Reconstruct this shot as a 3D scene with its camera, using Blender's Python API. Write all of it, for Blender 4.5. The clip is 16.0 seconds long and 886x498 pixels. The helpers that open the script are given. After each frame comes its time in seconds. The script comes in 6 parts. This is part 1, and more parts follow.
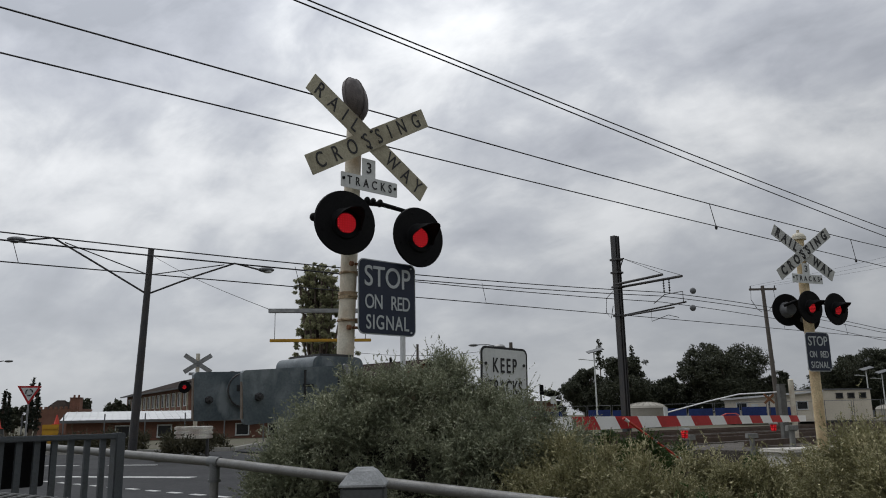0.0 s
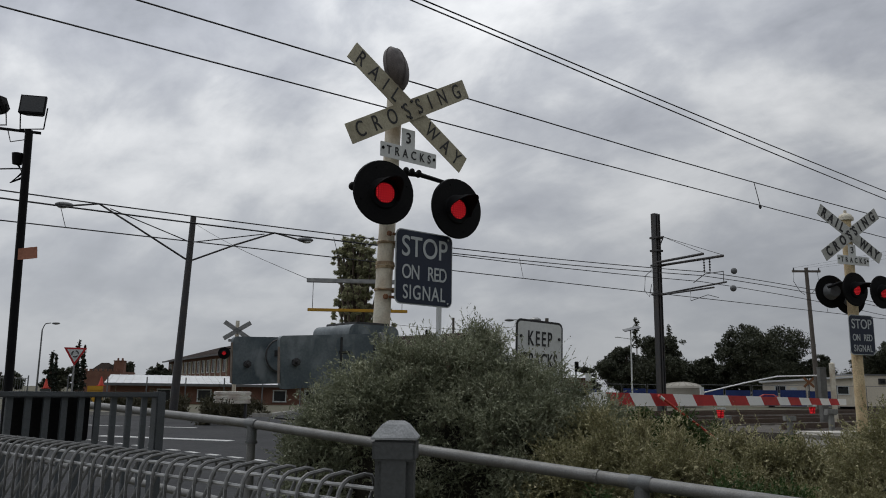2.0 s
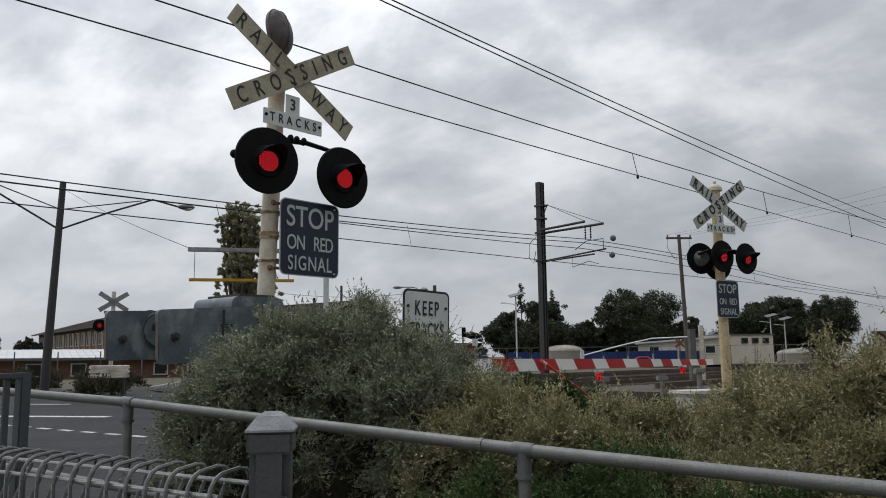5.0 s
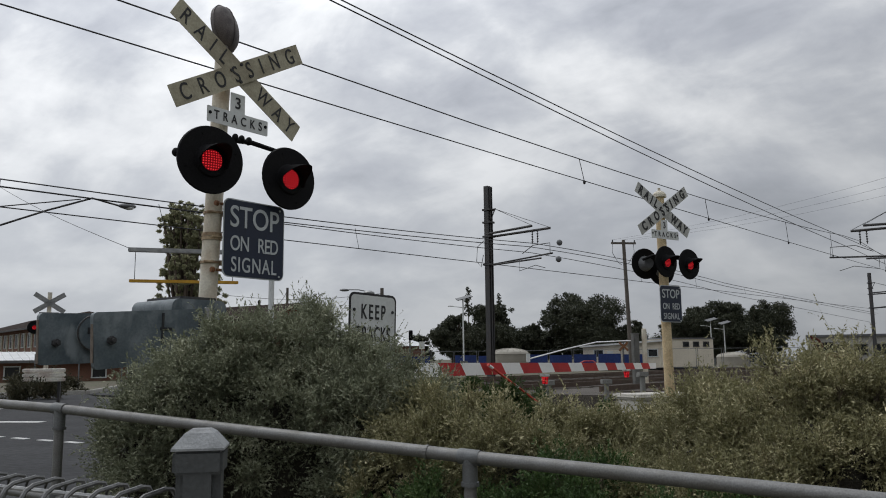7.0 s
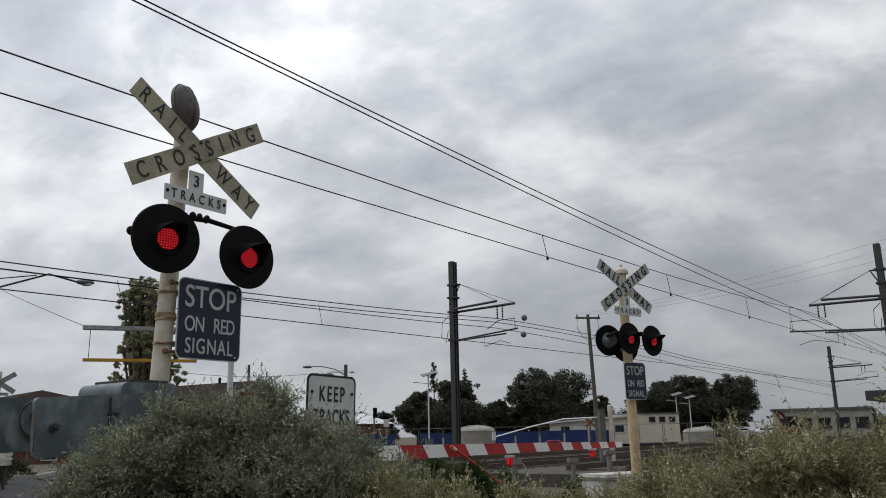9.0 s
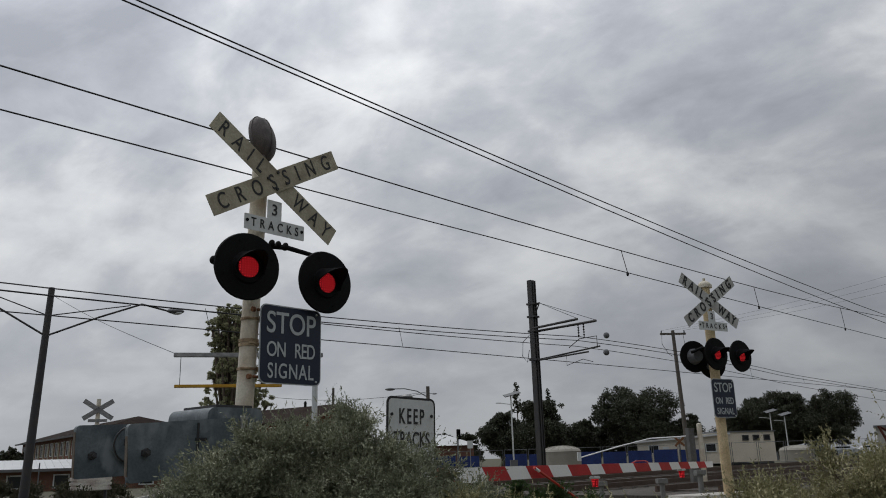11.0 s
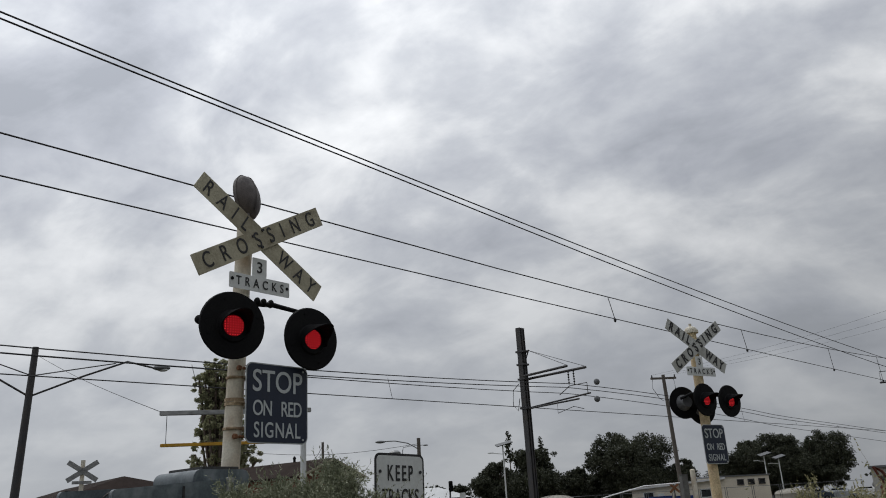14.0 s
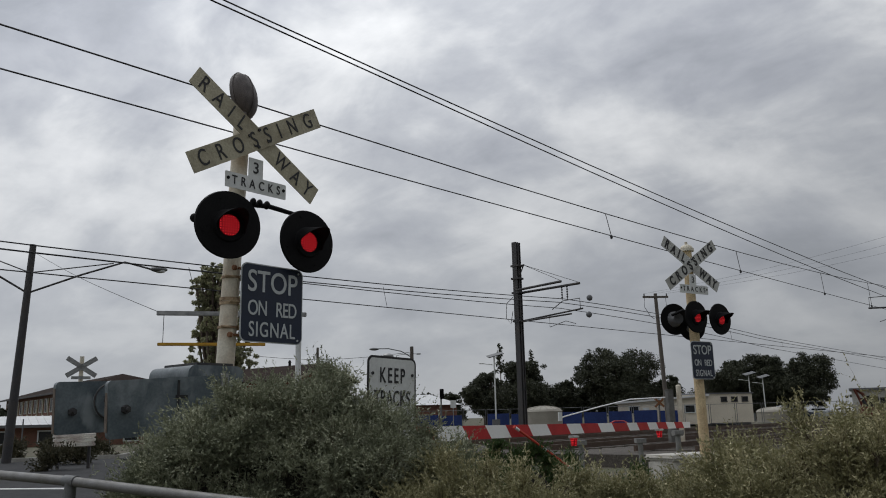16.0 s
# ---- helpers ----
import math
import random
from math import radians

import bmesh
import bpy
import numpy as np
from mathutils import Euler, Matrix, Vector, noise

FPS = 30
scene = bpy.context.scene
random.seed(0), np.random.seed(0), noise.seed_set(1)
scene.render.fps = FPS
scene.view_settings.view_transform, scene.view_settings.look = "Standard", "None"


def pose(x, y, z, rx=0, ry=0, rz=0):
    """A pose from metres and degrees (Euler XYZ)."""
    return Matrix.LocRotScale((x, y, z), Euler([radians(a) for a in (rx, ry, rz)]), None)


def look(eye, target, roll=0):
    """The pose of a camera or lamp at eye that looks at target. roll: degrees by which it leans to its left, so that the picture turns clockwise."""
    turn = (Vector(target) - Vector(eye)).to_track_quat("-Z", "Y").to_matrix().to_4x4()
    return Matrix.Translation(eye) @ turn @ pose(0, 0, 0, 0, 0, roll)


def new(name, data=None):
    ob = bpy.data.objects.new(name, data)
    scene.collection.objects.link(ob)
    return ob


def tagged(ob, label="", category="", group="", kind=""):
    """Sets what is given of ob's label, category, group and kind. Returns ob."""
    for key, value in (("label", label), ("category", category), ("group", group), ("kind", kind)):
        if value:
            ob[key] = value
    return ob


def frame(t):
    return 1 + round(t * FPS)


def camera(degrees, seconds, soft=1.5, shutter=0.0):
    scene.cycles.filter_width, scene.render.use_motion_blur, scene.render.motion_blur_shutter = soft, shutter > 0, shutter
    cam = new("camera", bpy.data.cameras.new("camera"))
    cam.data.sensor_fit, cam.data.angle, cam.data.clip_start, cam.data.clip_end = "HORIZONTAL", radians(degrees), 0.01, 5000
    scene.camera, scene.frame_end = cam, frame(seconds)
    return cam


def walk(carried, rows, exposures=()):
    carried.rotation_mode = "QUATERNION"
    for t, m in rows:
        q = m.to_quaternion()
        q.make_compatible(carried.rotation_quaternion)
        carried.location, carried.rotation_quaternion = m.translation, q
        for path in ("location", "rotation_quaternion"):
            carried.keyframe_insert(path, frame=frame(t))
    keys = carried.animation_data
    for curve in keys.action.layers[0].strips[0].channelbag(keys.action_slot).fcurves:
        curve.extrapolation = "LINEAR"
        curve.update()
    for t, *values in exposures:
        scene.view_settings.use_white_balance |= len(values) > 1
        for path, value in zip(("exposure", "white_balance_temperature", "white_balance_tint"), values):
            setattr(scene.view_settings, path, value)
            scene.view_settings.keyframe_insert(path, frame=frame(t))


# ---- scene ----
cam = camera(58.0, 16.0, soft=1.0)
PATH = [
    (0, (-0.002, 0.028, 1.112), (-0.001, 1.985, 1.524), -1.1),
    (0.5, (-0.001, 0.013, 1.112), (-0.088, 1.967, 1.533), -1.5),
    (1, (0.007, 0.015, 1.111), (-0.138, 1.966, 1.527), -1.6),
    (1.5, (0.005, 0.007, 1.105), (-0.131, 1.962, 1.506), -0.4),
    (2, (0.0, 0.035, 1.091), (-0.094, 2.002, 1.44), 0.7),
    (2.5, (0.005, 0.035, 1.089), (-0.058, 2.003, 1.441), 0.6),
    (3, (-0.002, 0.044, 1.093), (-0.019, 2.016, 1.428), 0.2),
    (3.5, (-0.012, 0.052, 1.087), (0.014, 2.034, 1.354), 0.7),
    (4, (-0.005, 0.05, 1.098), (0.116, 2.03, 1.349), 0.3),
    (4.2, (-0.001, 0.05, 1.107), (0.158, 2.027, 1.361), -0.2),
    (6.3, (0.018, 0.09, 1.124), (0.222, 2.06, 1.403), -0.9),
    (6.5, (0.018, 0.093, 1.127), (0.249, 2.06, 1.407), -0.6),
    (7, (0.02, 0.108, 1.127), (0.334, 2.064, 1.401), -0.6),
    (7.5, (0.019, 0.129, 1.131), (0.37, 2.071, 1.456), -0.9),
    (8, (0.057, 0.124, 1.162), (0.46, 2.029, 1.619), -1.1),
    (8.2, (0.076, 0.128, 1.176), (0.487, 2.024, 1.662), -0.9),
    (10.3, (0.038, 0.208, 1.156), (0.372, 2.141, 1.549), -2.5),
    (10.5, (0.052, 0.192, 1.163), (0.353, 2.119, 1.606), -2.3),
    (11, (0.092, 0.162, 1.171), (0.294, 2.085, 1.681), -1.7),
    (11.5, (0.085, 0.137, 1.183), (0.292, 2.044, 1.751), -2.0),
    (12, (0.107, 0.129, 1.195), (0.368, 2.021, 1.79), -3.2),
    (12.5, (0.113, 0.118, 1.204), (0.374, 2.003, 1.821), -3.6),
    (13, (0.106, 0.11, 1.204), (0.355, 1.989, 1.842), -3.2),
    (13.5, (0.107, 0.112, 1.203), (0.343, 1.996, 1.831), -3.1),
    (14, (0.112, 0.113, 1.198), (0.346, 1.998, 1.823), -3.3),
    (14.5, (0.119, 0.11, 1.196), (0.368, 1.988, 1.839), -3.2),
    (15, (0.131, 0.109, 1.197), (0.421, 1.982, 1.835), -3.2),
    (15.5, (0.129, 0.15, 1.179), (0.436, 2.045, 1.738), -2.6),
    (16, (0.118, 0.17, 1.167), (0.356, 2.112, 1.582), -1.3),
]
# the clip's camera darkens a little where the sky fills the picture
EXPOSE = [(t, stops, 6420, 10) for t, stops in ((0.0, -0.13), (0.5, -0.20), (1.5, -0.24), (2.0, -0.28), (2.5, -0.21), (3.5, -0.09), (4.0, 0.11), (6.5, 0.0), (7.0, 0.02), (7.5, 0.02), (8.0, 0.0), (10.5, -0.05), (11.0, -0.36), (11.5, -0.27), (12.0, -0.28), (13.0, -0.22), (14.5, -0.22), (15.5, -0.26), (16.0, -0.24))]
walk(cam, [(t, look(eye, target, roll)) for t, eye, target, roll in PATH], EXPOSE)

# ---- world and sun ----
world = bpy.data.worlds.new("overcast_sky")
scene.world = world
world.use_nodes = True
wn, wl = world.node_tree.nodes, world.node_tree.links
wn.clear()


def wnode(kind, **values):
    n = wn.new(kind)
    for key, value in values.items():
        n.inputs[key].default_value = value
    return n


SUN_EL, SUN_AZ = 60.0, -45.0
sky = wn.new("ShaderNodeTexSky")
sky.sky_type, sky.sun_disc = "NISHITA", False
sky.sun_elevation, sky.sun_rotation = radians(SUN_EL), radians(SUN_AZ)
coord = wn.new("ShaderNodeTexCoord")
sep = wn.new("ShaderNodeSeparateXYZ")
wl.new(coord.outputs["Generated"], sep.inputs[0])
lift = wn.new("ShaderNodeMath")
lift.operation = "ABSOLUTE"
wl.new(sep.outputs["Z"], lift.inputs[0])
lift2 = wn.new("ShaderNodeMath")
lift2.operation, lift2.inputs[1].default_value = "ADD", 0.55
wl.new(lift.outputs[0], lift2.inputs[0])
plane = wn.new("ShaderNodeVectorMath")
plane.operation = "DIVIDE"
wl.new(coord.outputs["Generated"], plane.inputs[0])
comb = wn.new("ShaderNodeCombineXYZ")
for s in "XYZ":
    wl.new(lift2.outputs[0], comb.inputs[s])
wl.new(comb.outputs[0], plane.inputs[1])
turn = wn.new("ShaderNodeMapping")
turn.inputs["Rotation"].default_value = (0, 0, radians(-38))
turn.inputs["Scale"].default_value = (2.1, 2.9, 0.0)
turn.inputs["Location"].default_value = (1.15, 0.55, 0)
wl.new(plane.outputs[0], turn.inputs["Vector"])
big = wnode("ShaderNodeTexNoise", Scale=1.25, Detail=7.0, Roughness=0.52, Distortion=0.25)
wl.new(turn.outputs[0], big.inputs["Vector"])
# smaller rolls of cloud lie in streets that run from the far left to the near right
street = wn.new("ShaderNodeMapping")
street.vector_type = "TEXTURE"
street.inputs["Rotation"].default_value = (0, 0, radians(146))
street.inputs["Scale"].default_value = (0.42, 0.27, 1e6)
wl.new(plane.outputs[0], street.inputs["Vector"])
fine = wnode("ShaderNodeTexNoise", Scale=2.4, Detail=8.0, Roughness=0.56, Distortion=0.30)
wl.new(street.outputs[0], fine.inputs["Vector"])
mixn = wn.new("ShaderNodeMath")
mixn.operation, mixn.inputs[1].default_value = "MULTIPLY_ADD", 0.58
wl.new(fine.outputs["Fac"], mixn.inputs[0])
wl.new(big.outputs["Fac"], mixn.inputs[2])
puff = wnode("ShaderNodeTexNoise", Scale=5.6, Detail=6.0, Roughness=0.55, Distortion=0.2)
wl.new(plane.outputs[0], puff.inputs["Vector"])
mixp = wn.new("ShaderNodeMath")
mixp.operation, mixp.inputs[1].default_value = "MULTIPLY_ADD", 0.26
wl.new(puff.outputs["Fac"], mixp.inputs[0])
wl.new(mixn.outputs[0], mixp.inputs[2])
even = wn.new("ShaderNodeMath")
even.operation, even.inputs[1].default_value = "SUBTRACT", 0.13
wl.new(mixp.outputs[0], even.inputs[0])
ramp = wn.new("ShaderNodeValToRGB")
ramp.color_ramp.elements[0].position, ramp.color_ramp.elements[0].color = 0.55, (0.36, 0.38, 0.42, 1)
ramp.color_ramp.elements[1].position, ramp.color_ramp.elements[1].color = 0.98, (0.88, 0.89, 0.90, 1)
for pos, col in ((0.67, (0.46, 0.48, 0.525, 1)), (0.77, (0.57, 0.59, 0.625, 1)), (0.86, (0.72, 0.735, 0.755, 1))):
    e = ramp.color_ramp.elements.new(pos)
    e.color = col
wl.new(even.outputs[0], ramp.inputs[0])
# towards the horizon the layers merge into an even grey
merge = wn.new("ShaderNodeMapRange")
merge.inputs["From Min"].default_value, merge.inputs["From Max"].default_value = 0.0, 0.36
merge.inputs["To Min"].default_value, merge.inputs["To Max"].default_value = 0.82, 0.0
wl.new(lift.outputs[0], merge.inputs["Value"])
level = wn.new("ShaderNodeMixRGB")
level.inputs["Color2"].default_value = (0.475, 0.495, 0.52, 1)
wl.new(merge.outputs[0], level.inputs["Fac"])
wl.new(ramp.outputs[0], level.inputs["Color1"])
# the cover is brighter towards the hidden sun and dimmer away from it
toward = wn.new("ShaderNodeVectorMath")
toward.operation = "DOT_PRODUCT"
sun_way = (math.sin(radians(SUN_AZ)) * math.cos(radians(SUN_EL)), math.cos(radians(SUN_AZ)) * math.cos(radians(SUN_EL)), math.sin(radians(SUN_EL)))
toward.inputs[1].default_value = sun_way
wl.new(coord.outputs["Generated"], toward.inputs[0])
glow = wn.new("ShaderNodeMapRange")
glow.inputs["From Min"].default_value, glow.inputs["From Max"].default_value = -0.15, 1.0
glow.inputs["To Min"].default_value, glow.inputs["To Max"].default_value = 0.44, 1.60
wl.new(toward.outputs["Value"], glow.inputs["Value"])
# and its brightness is raised with height to fit the view
high = wn.new("ShaderNodeMapRange")
high.inputs["From Min"].default_value, high.inputs["From Max"].default_value = 0.33, 0.62
high.inputs["To Min"].default_value, high.inputs["To Max"].default_value = 0.95, 1.20
wl.new(lift.outputs[0], high.inputs["Value"])
shine = wn.new("ShaderNodeMath")
shine.operation = "MULTIPLY"
wl.new(glow.outputs[0], shine.inputs[0])
wl.new(high.outputs[0], shine.inputs[1])
cloud_bg, sky_bg = wn.new("ShaderNodeBackground"), wn.new("ShaderNodeBackground")
wl.new(shine.outputs[0], cloud_bg.inputs["Strength"])
sky_bg.inputs["Strength"].default_value = 0.05
wl.new(level.outputs[0], cloud_bg.inputs["Color"])
wl.new(sky.outputs[0], sky_bg.inputs["Color"])
cover = wn.new("ShaderNodeMixShader")
cover.inputs[0].default_value = 0.96
wl.new(sky_bg.outputs[0], cover.inputs[1])
wl.new(cloud_bg.outputs[0], cover.inputs[2])
wout = wn.new("ShaderNodeOutputWorld")
wl.new(cover.outputs[0], wout.inputs["Surface"])

sun = new("sun", bpy.data.lights.new("sun", "SUN"))
sun.data.energy, sun.data.angle, sun.data.color = 0.6, radians(25), (1.0, 0.97, 0.92)
sa, se = radians(SUN_AZ), radians(SUN_EL)
sun.matrix_world = look((40 * math.sin(sa) * math.cos(se), 40 * math.cos(sa) * math.cos(se), 40 * math.sin(se)), (0, 0, 0))

# ---- materials ----
MATS = {}


def mat(name, color, rough=0.6, metal=0.0, vary=0.25, scale=6.0, bump=0.15, dark=None, stain=0.35, random_piece=0.0, spec=0.5):
    """A surface with broad stains and fine grain at real size; dark is the colour of its stains."""
    if name in MATS:
        return MATS[name]
    m = bpy.data.materials.new(name)
    m.use_nodes = True
    n, l = m.node_tree.nodes, m.node_tree.links
    b = n["Principled BSDF"]
    b.inputs["Roughness"].default_value, b.inputs["Metallic"].default_value = rough, metal
    b.inputs["Specular IOR Level"].default_value = spec
    tc = n.new("ShaderNodeTexCoord")
    broad, grain = n.new("ShaderNodeTexNoise"), n.new("ShaderNodeTexNoise")
    broad.inputs["Scale"].default_value, broad.inputs["Detail"].default_value = scale, 6
    grain.inputs["Scale"].default_value, grain.inputs["Detail"].default_value = scale * 14, 4
    l.new(tc.outputs["Object"], broad.inputs["Vector"])
    l.new(tc.outputs["Object"], grain.inputs["Vector"])
    r = n.new("ShaderNodeMapRange")
    r.inputs["From Min"].default_value, r.inputs["From Max"].default_value = 0.42, 0.72
    r.inputs["To Max"].default_value = stain
    l.new(broad.outputs["Fac"], r.inputs["Value"])
    mx = n.new("ShaderNodeMixRGB")
    mx.inputs["Color1"].default_value = (*color, 1)
    mx.inputs["Color2"].default_value = (*(dark or [c * 0.45 for c in color]), 1)
    l.new(r.outputs[0], mx.inputs["Fac"])
    g = n.new("ShaderNodeMapRange")
    g.inputs["From Min"].default_value, g.inputs["From Max"].default_value = 0.3, 0.7
    g.inputs["To Min"].default_value, g.inputs["To Max"].default_value = 1 - vary, 1 + vary
    l.new(grain.outputs["Fac"], g.inputs["Value"])
    hsv = n.new("ShaderNodeHueSaturation")
    l.new(mx.outputs[0], hsv.inputs["Color"])
    if random_piece:
        oi = n.new("ShaderNodeObjectInfo")
        isl = n.new("ShaderNodeNewGeometry")
        add = n.new("ShaderNodeMath")
        add.operation = "ADD"
        l.new(oi.outputs["Random"], add.inputs[0])
        l.new(isl.outputs["Random Per Island"], add.inputs[1])
        sc = n.new("ShaderNodeMapRange")
        sc.inputs["From Max"].default_value = 2.0
        sc.inputs["To Min"].default_value, sc.inputs["To Max"].default_value = 1 - random_piece, 1 + random_piece
        l.new(add.outputs[0], sc.inputs["Value"])
        mul = n.new("ShaderNodeMath")
        mul.operation = "MULTIPLY"
        l.new(sc.outputs[0], mul.inputs[0])
        l.new(g.outputs[0], mul.inputs[1])
        l.new(mul.outputs[0], hsv.inputs["Value"])
    else:
        l.new(g.outputs[0], hsv.inputs["Value"])
    l.new(hsv.outputs[0], b.inputs["Base Color"])
    rr = n.new("ShaderNodeMapRange")
    rr.inputs["To Min"].default_value, rr.inputs["To Max"].default_value = max(0.05, rough - 0.12), min(1, rough + 0.15)
    l.new(broad.outputs["Fac"], rr.inputs["Value"])
    l.new(rr.outputs[0], b.inputs["Roughness"])
    if bump:
        bp = n.new("ShaderNodeBump")
        bp.inputs["Strength"].default_value, bp.inputs["Distance"].default_value = bump, 0.02
        l.new(grain.outputs["Fac"], bp.inputs["Height"])
        l.new(bp.outputs[0], b.inputs["Normal"])
    MATS[name] = m
    return m


def led_mat(name, strength):
    """A cluster of red light-emitting diodes behind a red lens."""
    m = bpy.data.materials.new(name)
    m.use_nodes = True
    n, l = m.node_tree.nodes, m.node_tree.links
    b = n["Principled BSDF"]
    b.inputs["Base Color"].default_value = (0.12, 0.005, 0.008, 1)
    b.inputs["Roughness"].default_value, b.inputs["Specular IOR Level"].default_value = 0.6, 0.15
    tc, v, flat = n.new("ShaderNodeTexCoord"), n.new("ShaderNodeTexVoronoi"), n.new("ShaderNodeMapping")
    flat.inputs["Rotation"].default_value = (radians(-90), 0, 0)
    l.new(tc.outputs["Object"], flat.inputs["Vector"])
    v.voronoi_dimensions = "2D"
    v.inputs["Scale"].default_value, v.inputs["Randomness"].default_value = 54, 0.12
    l.new(flat.outputs[0], v.inputs["Vector"])
    r = n.new("ShaderNodeValToRGB")
    r.color_ramp.elements[0].position, r.color_ramp.elements[0].color = 0.13, (1.3, 0.05, 0.06, 1)
    r.color_ramp.elements[1].position, r.color_ramp.elements[1].color = 0.36, (0.16, 0.002, 0.005, 1)
    l.new(v.outputs["Distance"], r.inputs[0])
    l.new(r.outputs[0], b.inputs["Emission Color"])
    b.inputs["Emission Strength"].default_value = strength
    return m


def leaf_mat(name, color, tip, rough=0.6, through_light=0.15):
    m = bpy.data.materials.new(name)
    m.use_nodes = True
    n, l = m.node_tree.nodes, m.node_tree.links
    b = n["Principled BSDF"]
    b.inputs["Roughness"].default_value = rough
    b.inputs["Specular IOR Level"].default_value = 0.3
    geo, tc, ns = n.new("ShaderNodeNewGeometry"), n.new("ShaderNodeTexCoord"), n.new("ShaderNodeTexNoise")
    ns.inputs["Scale"].default_value, ns.inputs["Detail"].default_value = 6.0, 6
    l.new(tc.outputs["Object"], ns.inputs["Vector"])
    add = n.new("ShaderNodeMath")
    add.operation = "MULTIPLY_ADD"
    add.inputs[1].default_value = 0.30
    l.new(geo.outputs["Random Per Island"], add.inputs[0])
    sub = n.new("ShaderNodeMath")
    sub.operation, sub.inputs[1].default_value = "SUBTRACT", 0.10
    l.new(ns.outputs["Fac"], sub.inputs[0])
    l.new(sub.outputs[0], add.inputs[2])
    r = n.new("ShaderNodeValToRGB")
    r.color_ramp.elements[0].position, r.color_ramp.elements[0].color = 0.1, (*[c * 0.45 for c in color], 1)
    r.color_ramp.elements[1].position, r.color_ramp.elements[1].color = 0.92, (*tip, 1)
    e = r.color_ramp.elements.new(0.60)
    e.color = (*color, 1)
    l.new(add.outputs[0], r.inputs[0])
    l.new(r.outputs[0], b.inputs["Base Color"])
    tr = n.new("ShaderNodeBsdfTranslucent")
    l.new(r.outputs[0], tr.inputs["Color"])
    mixs = n.new("ShaderNodeMixShader")
    mixs.inputs[0].default_value = through_light
    l.new(b.outputs[0], mixs.inputs[1])
    l.new(tr.outputs[0], mixs.inputs[2])
    l.new(mixs.outputs[0], n["Material Output"].inputs["Surface"])
    return m


CREAM = mat("aged_cream_paint", (0.41, 0.38, 0.275), 0.55, vary=0.14, scale=4.5, dark=(0.18, 0.15, 0.095), stain=0.75)
WHITE_SIGN = mat("white_sign_face", (0.66, 0.68, 0.67), 0.45, vary=0.06, scale=3, dark=(0.42, 0.43, 0.41), stain=0.35, bump=0.03)
POST_WHITE = mat("weathered_white_post_paint", (0.66, 0.62, 0.51), 0.6, vary=0.12, scale=5, dark=(0.33, 0.20, 0.10), stain=0.6)
RUST = mat("rusty_steel", (0.22, 0.10, 0.045), 0.85, vary=0.4, scale=18, dark=(0.10, 0.05, 0.03), bump=0.4)
RUSTPAINT = mat("rust_stained_cream_paint", (0.42, 0.32, 0.2), 0.75, vary=0.3, scale=16, dark=(0.13, 0.06, 0.03), stain=0.9, bump=0.3)
BLACK = mat("black_enamel", (0.006, 0.006, 0.007), 0.6, vary=0.3, scale=6, dark=(0.013, 0.013, 0.012), stain=0.5, bump=0.05, spec=0.12)
MATTBLACK = mat("matt_black_paint", (0.008, 0.008, 0.009), 0.9, vary=0.2, scale=8, bump=0, spec=0.1)
INK = mat("black_lettering", (0.018, 0.018, 0.02), 0.6, vary=0.2, scale=20, dark=(0.08, 0.08, 0.075), stain=0.3, bump=0)
NAVY = mat("dark_navy_sign_face", (0.012, 0.020, 0.044), 0.4, vary=0.15, scale=4, dark=(0.03, 0.036, 0.05), stain=0.4, bump=0.03)
PALE = mat("reflective_white_lettering", (0.52, 0.555, 0.565), 0.45, vary=0.05, scale=9, dark=(0.5, 0.52, 0.52), stain=0.3, bump=0)
GALV = mat("galvanised_steel", (0.36, 0.365, 0.365), 0.42, 0.75, vary=0.14, scale=9, dark=(0.16, 0.16, 0.155), stain=0.6)
PIPE = mat("weathered_galvanised_pipe", (0.19, 0.19, 0.185), 0.5, 0.55, vary=0.18, scale=12, dark=(0.14, 0.135, 0.12), stain=0.6)
GREYPOST = mat("grey_painted_steel", (0.05, 0.054, 0.055), 0.55, 0.1, vary=0.15, scale=14, dark=(0.07, 0.072, 0.07), stain=0.5)
GATEGREY = mat("dull_grey_fence_paint", (0.075, 0.085, 0.095), 0.5, 0.2, vary=0.15, scale=10, dark=(0.06, 0.062, 0.06), stain=0.6)
SLATE = mat("slate_grey_painted_steel", (0.082, 0.105, 0.118), 0.45, 0.0, vary=0.16, scale=5, dark=(0.15, 0.178, 0.19), stain=1.0, bump=0.04)
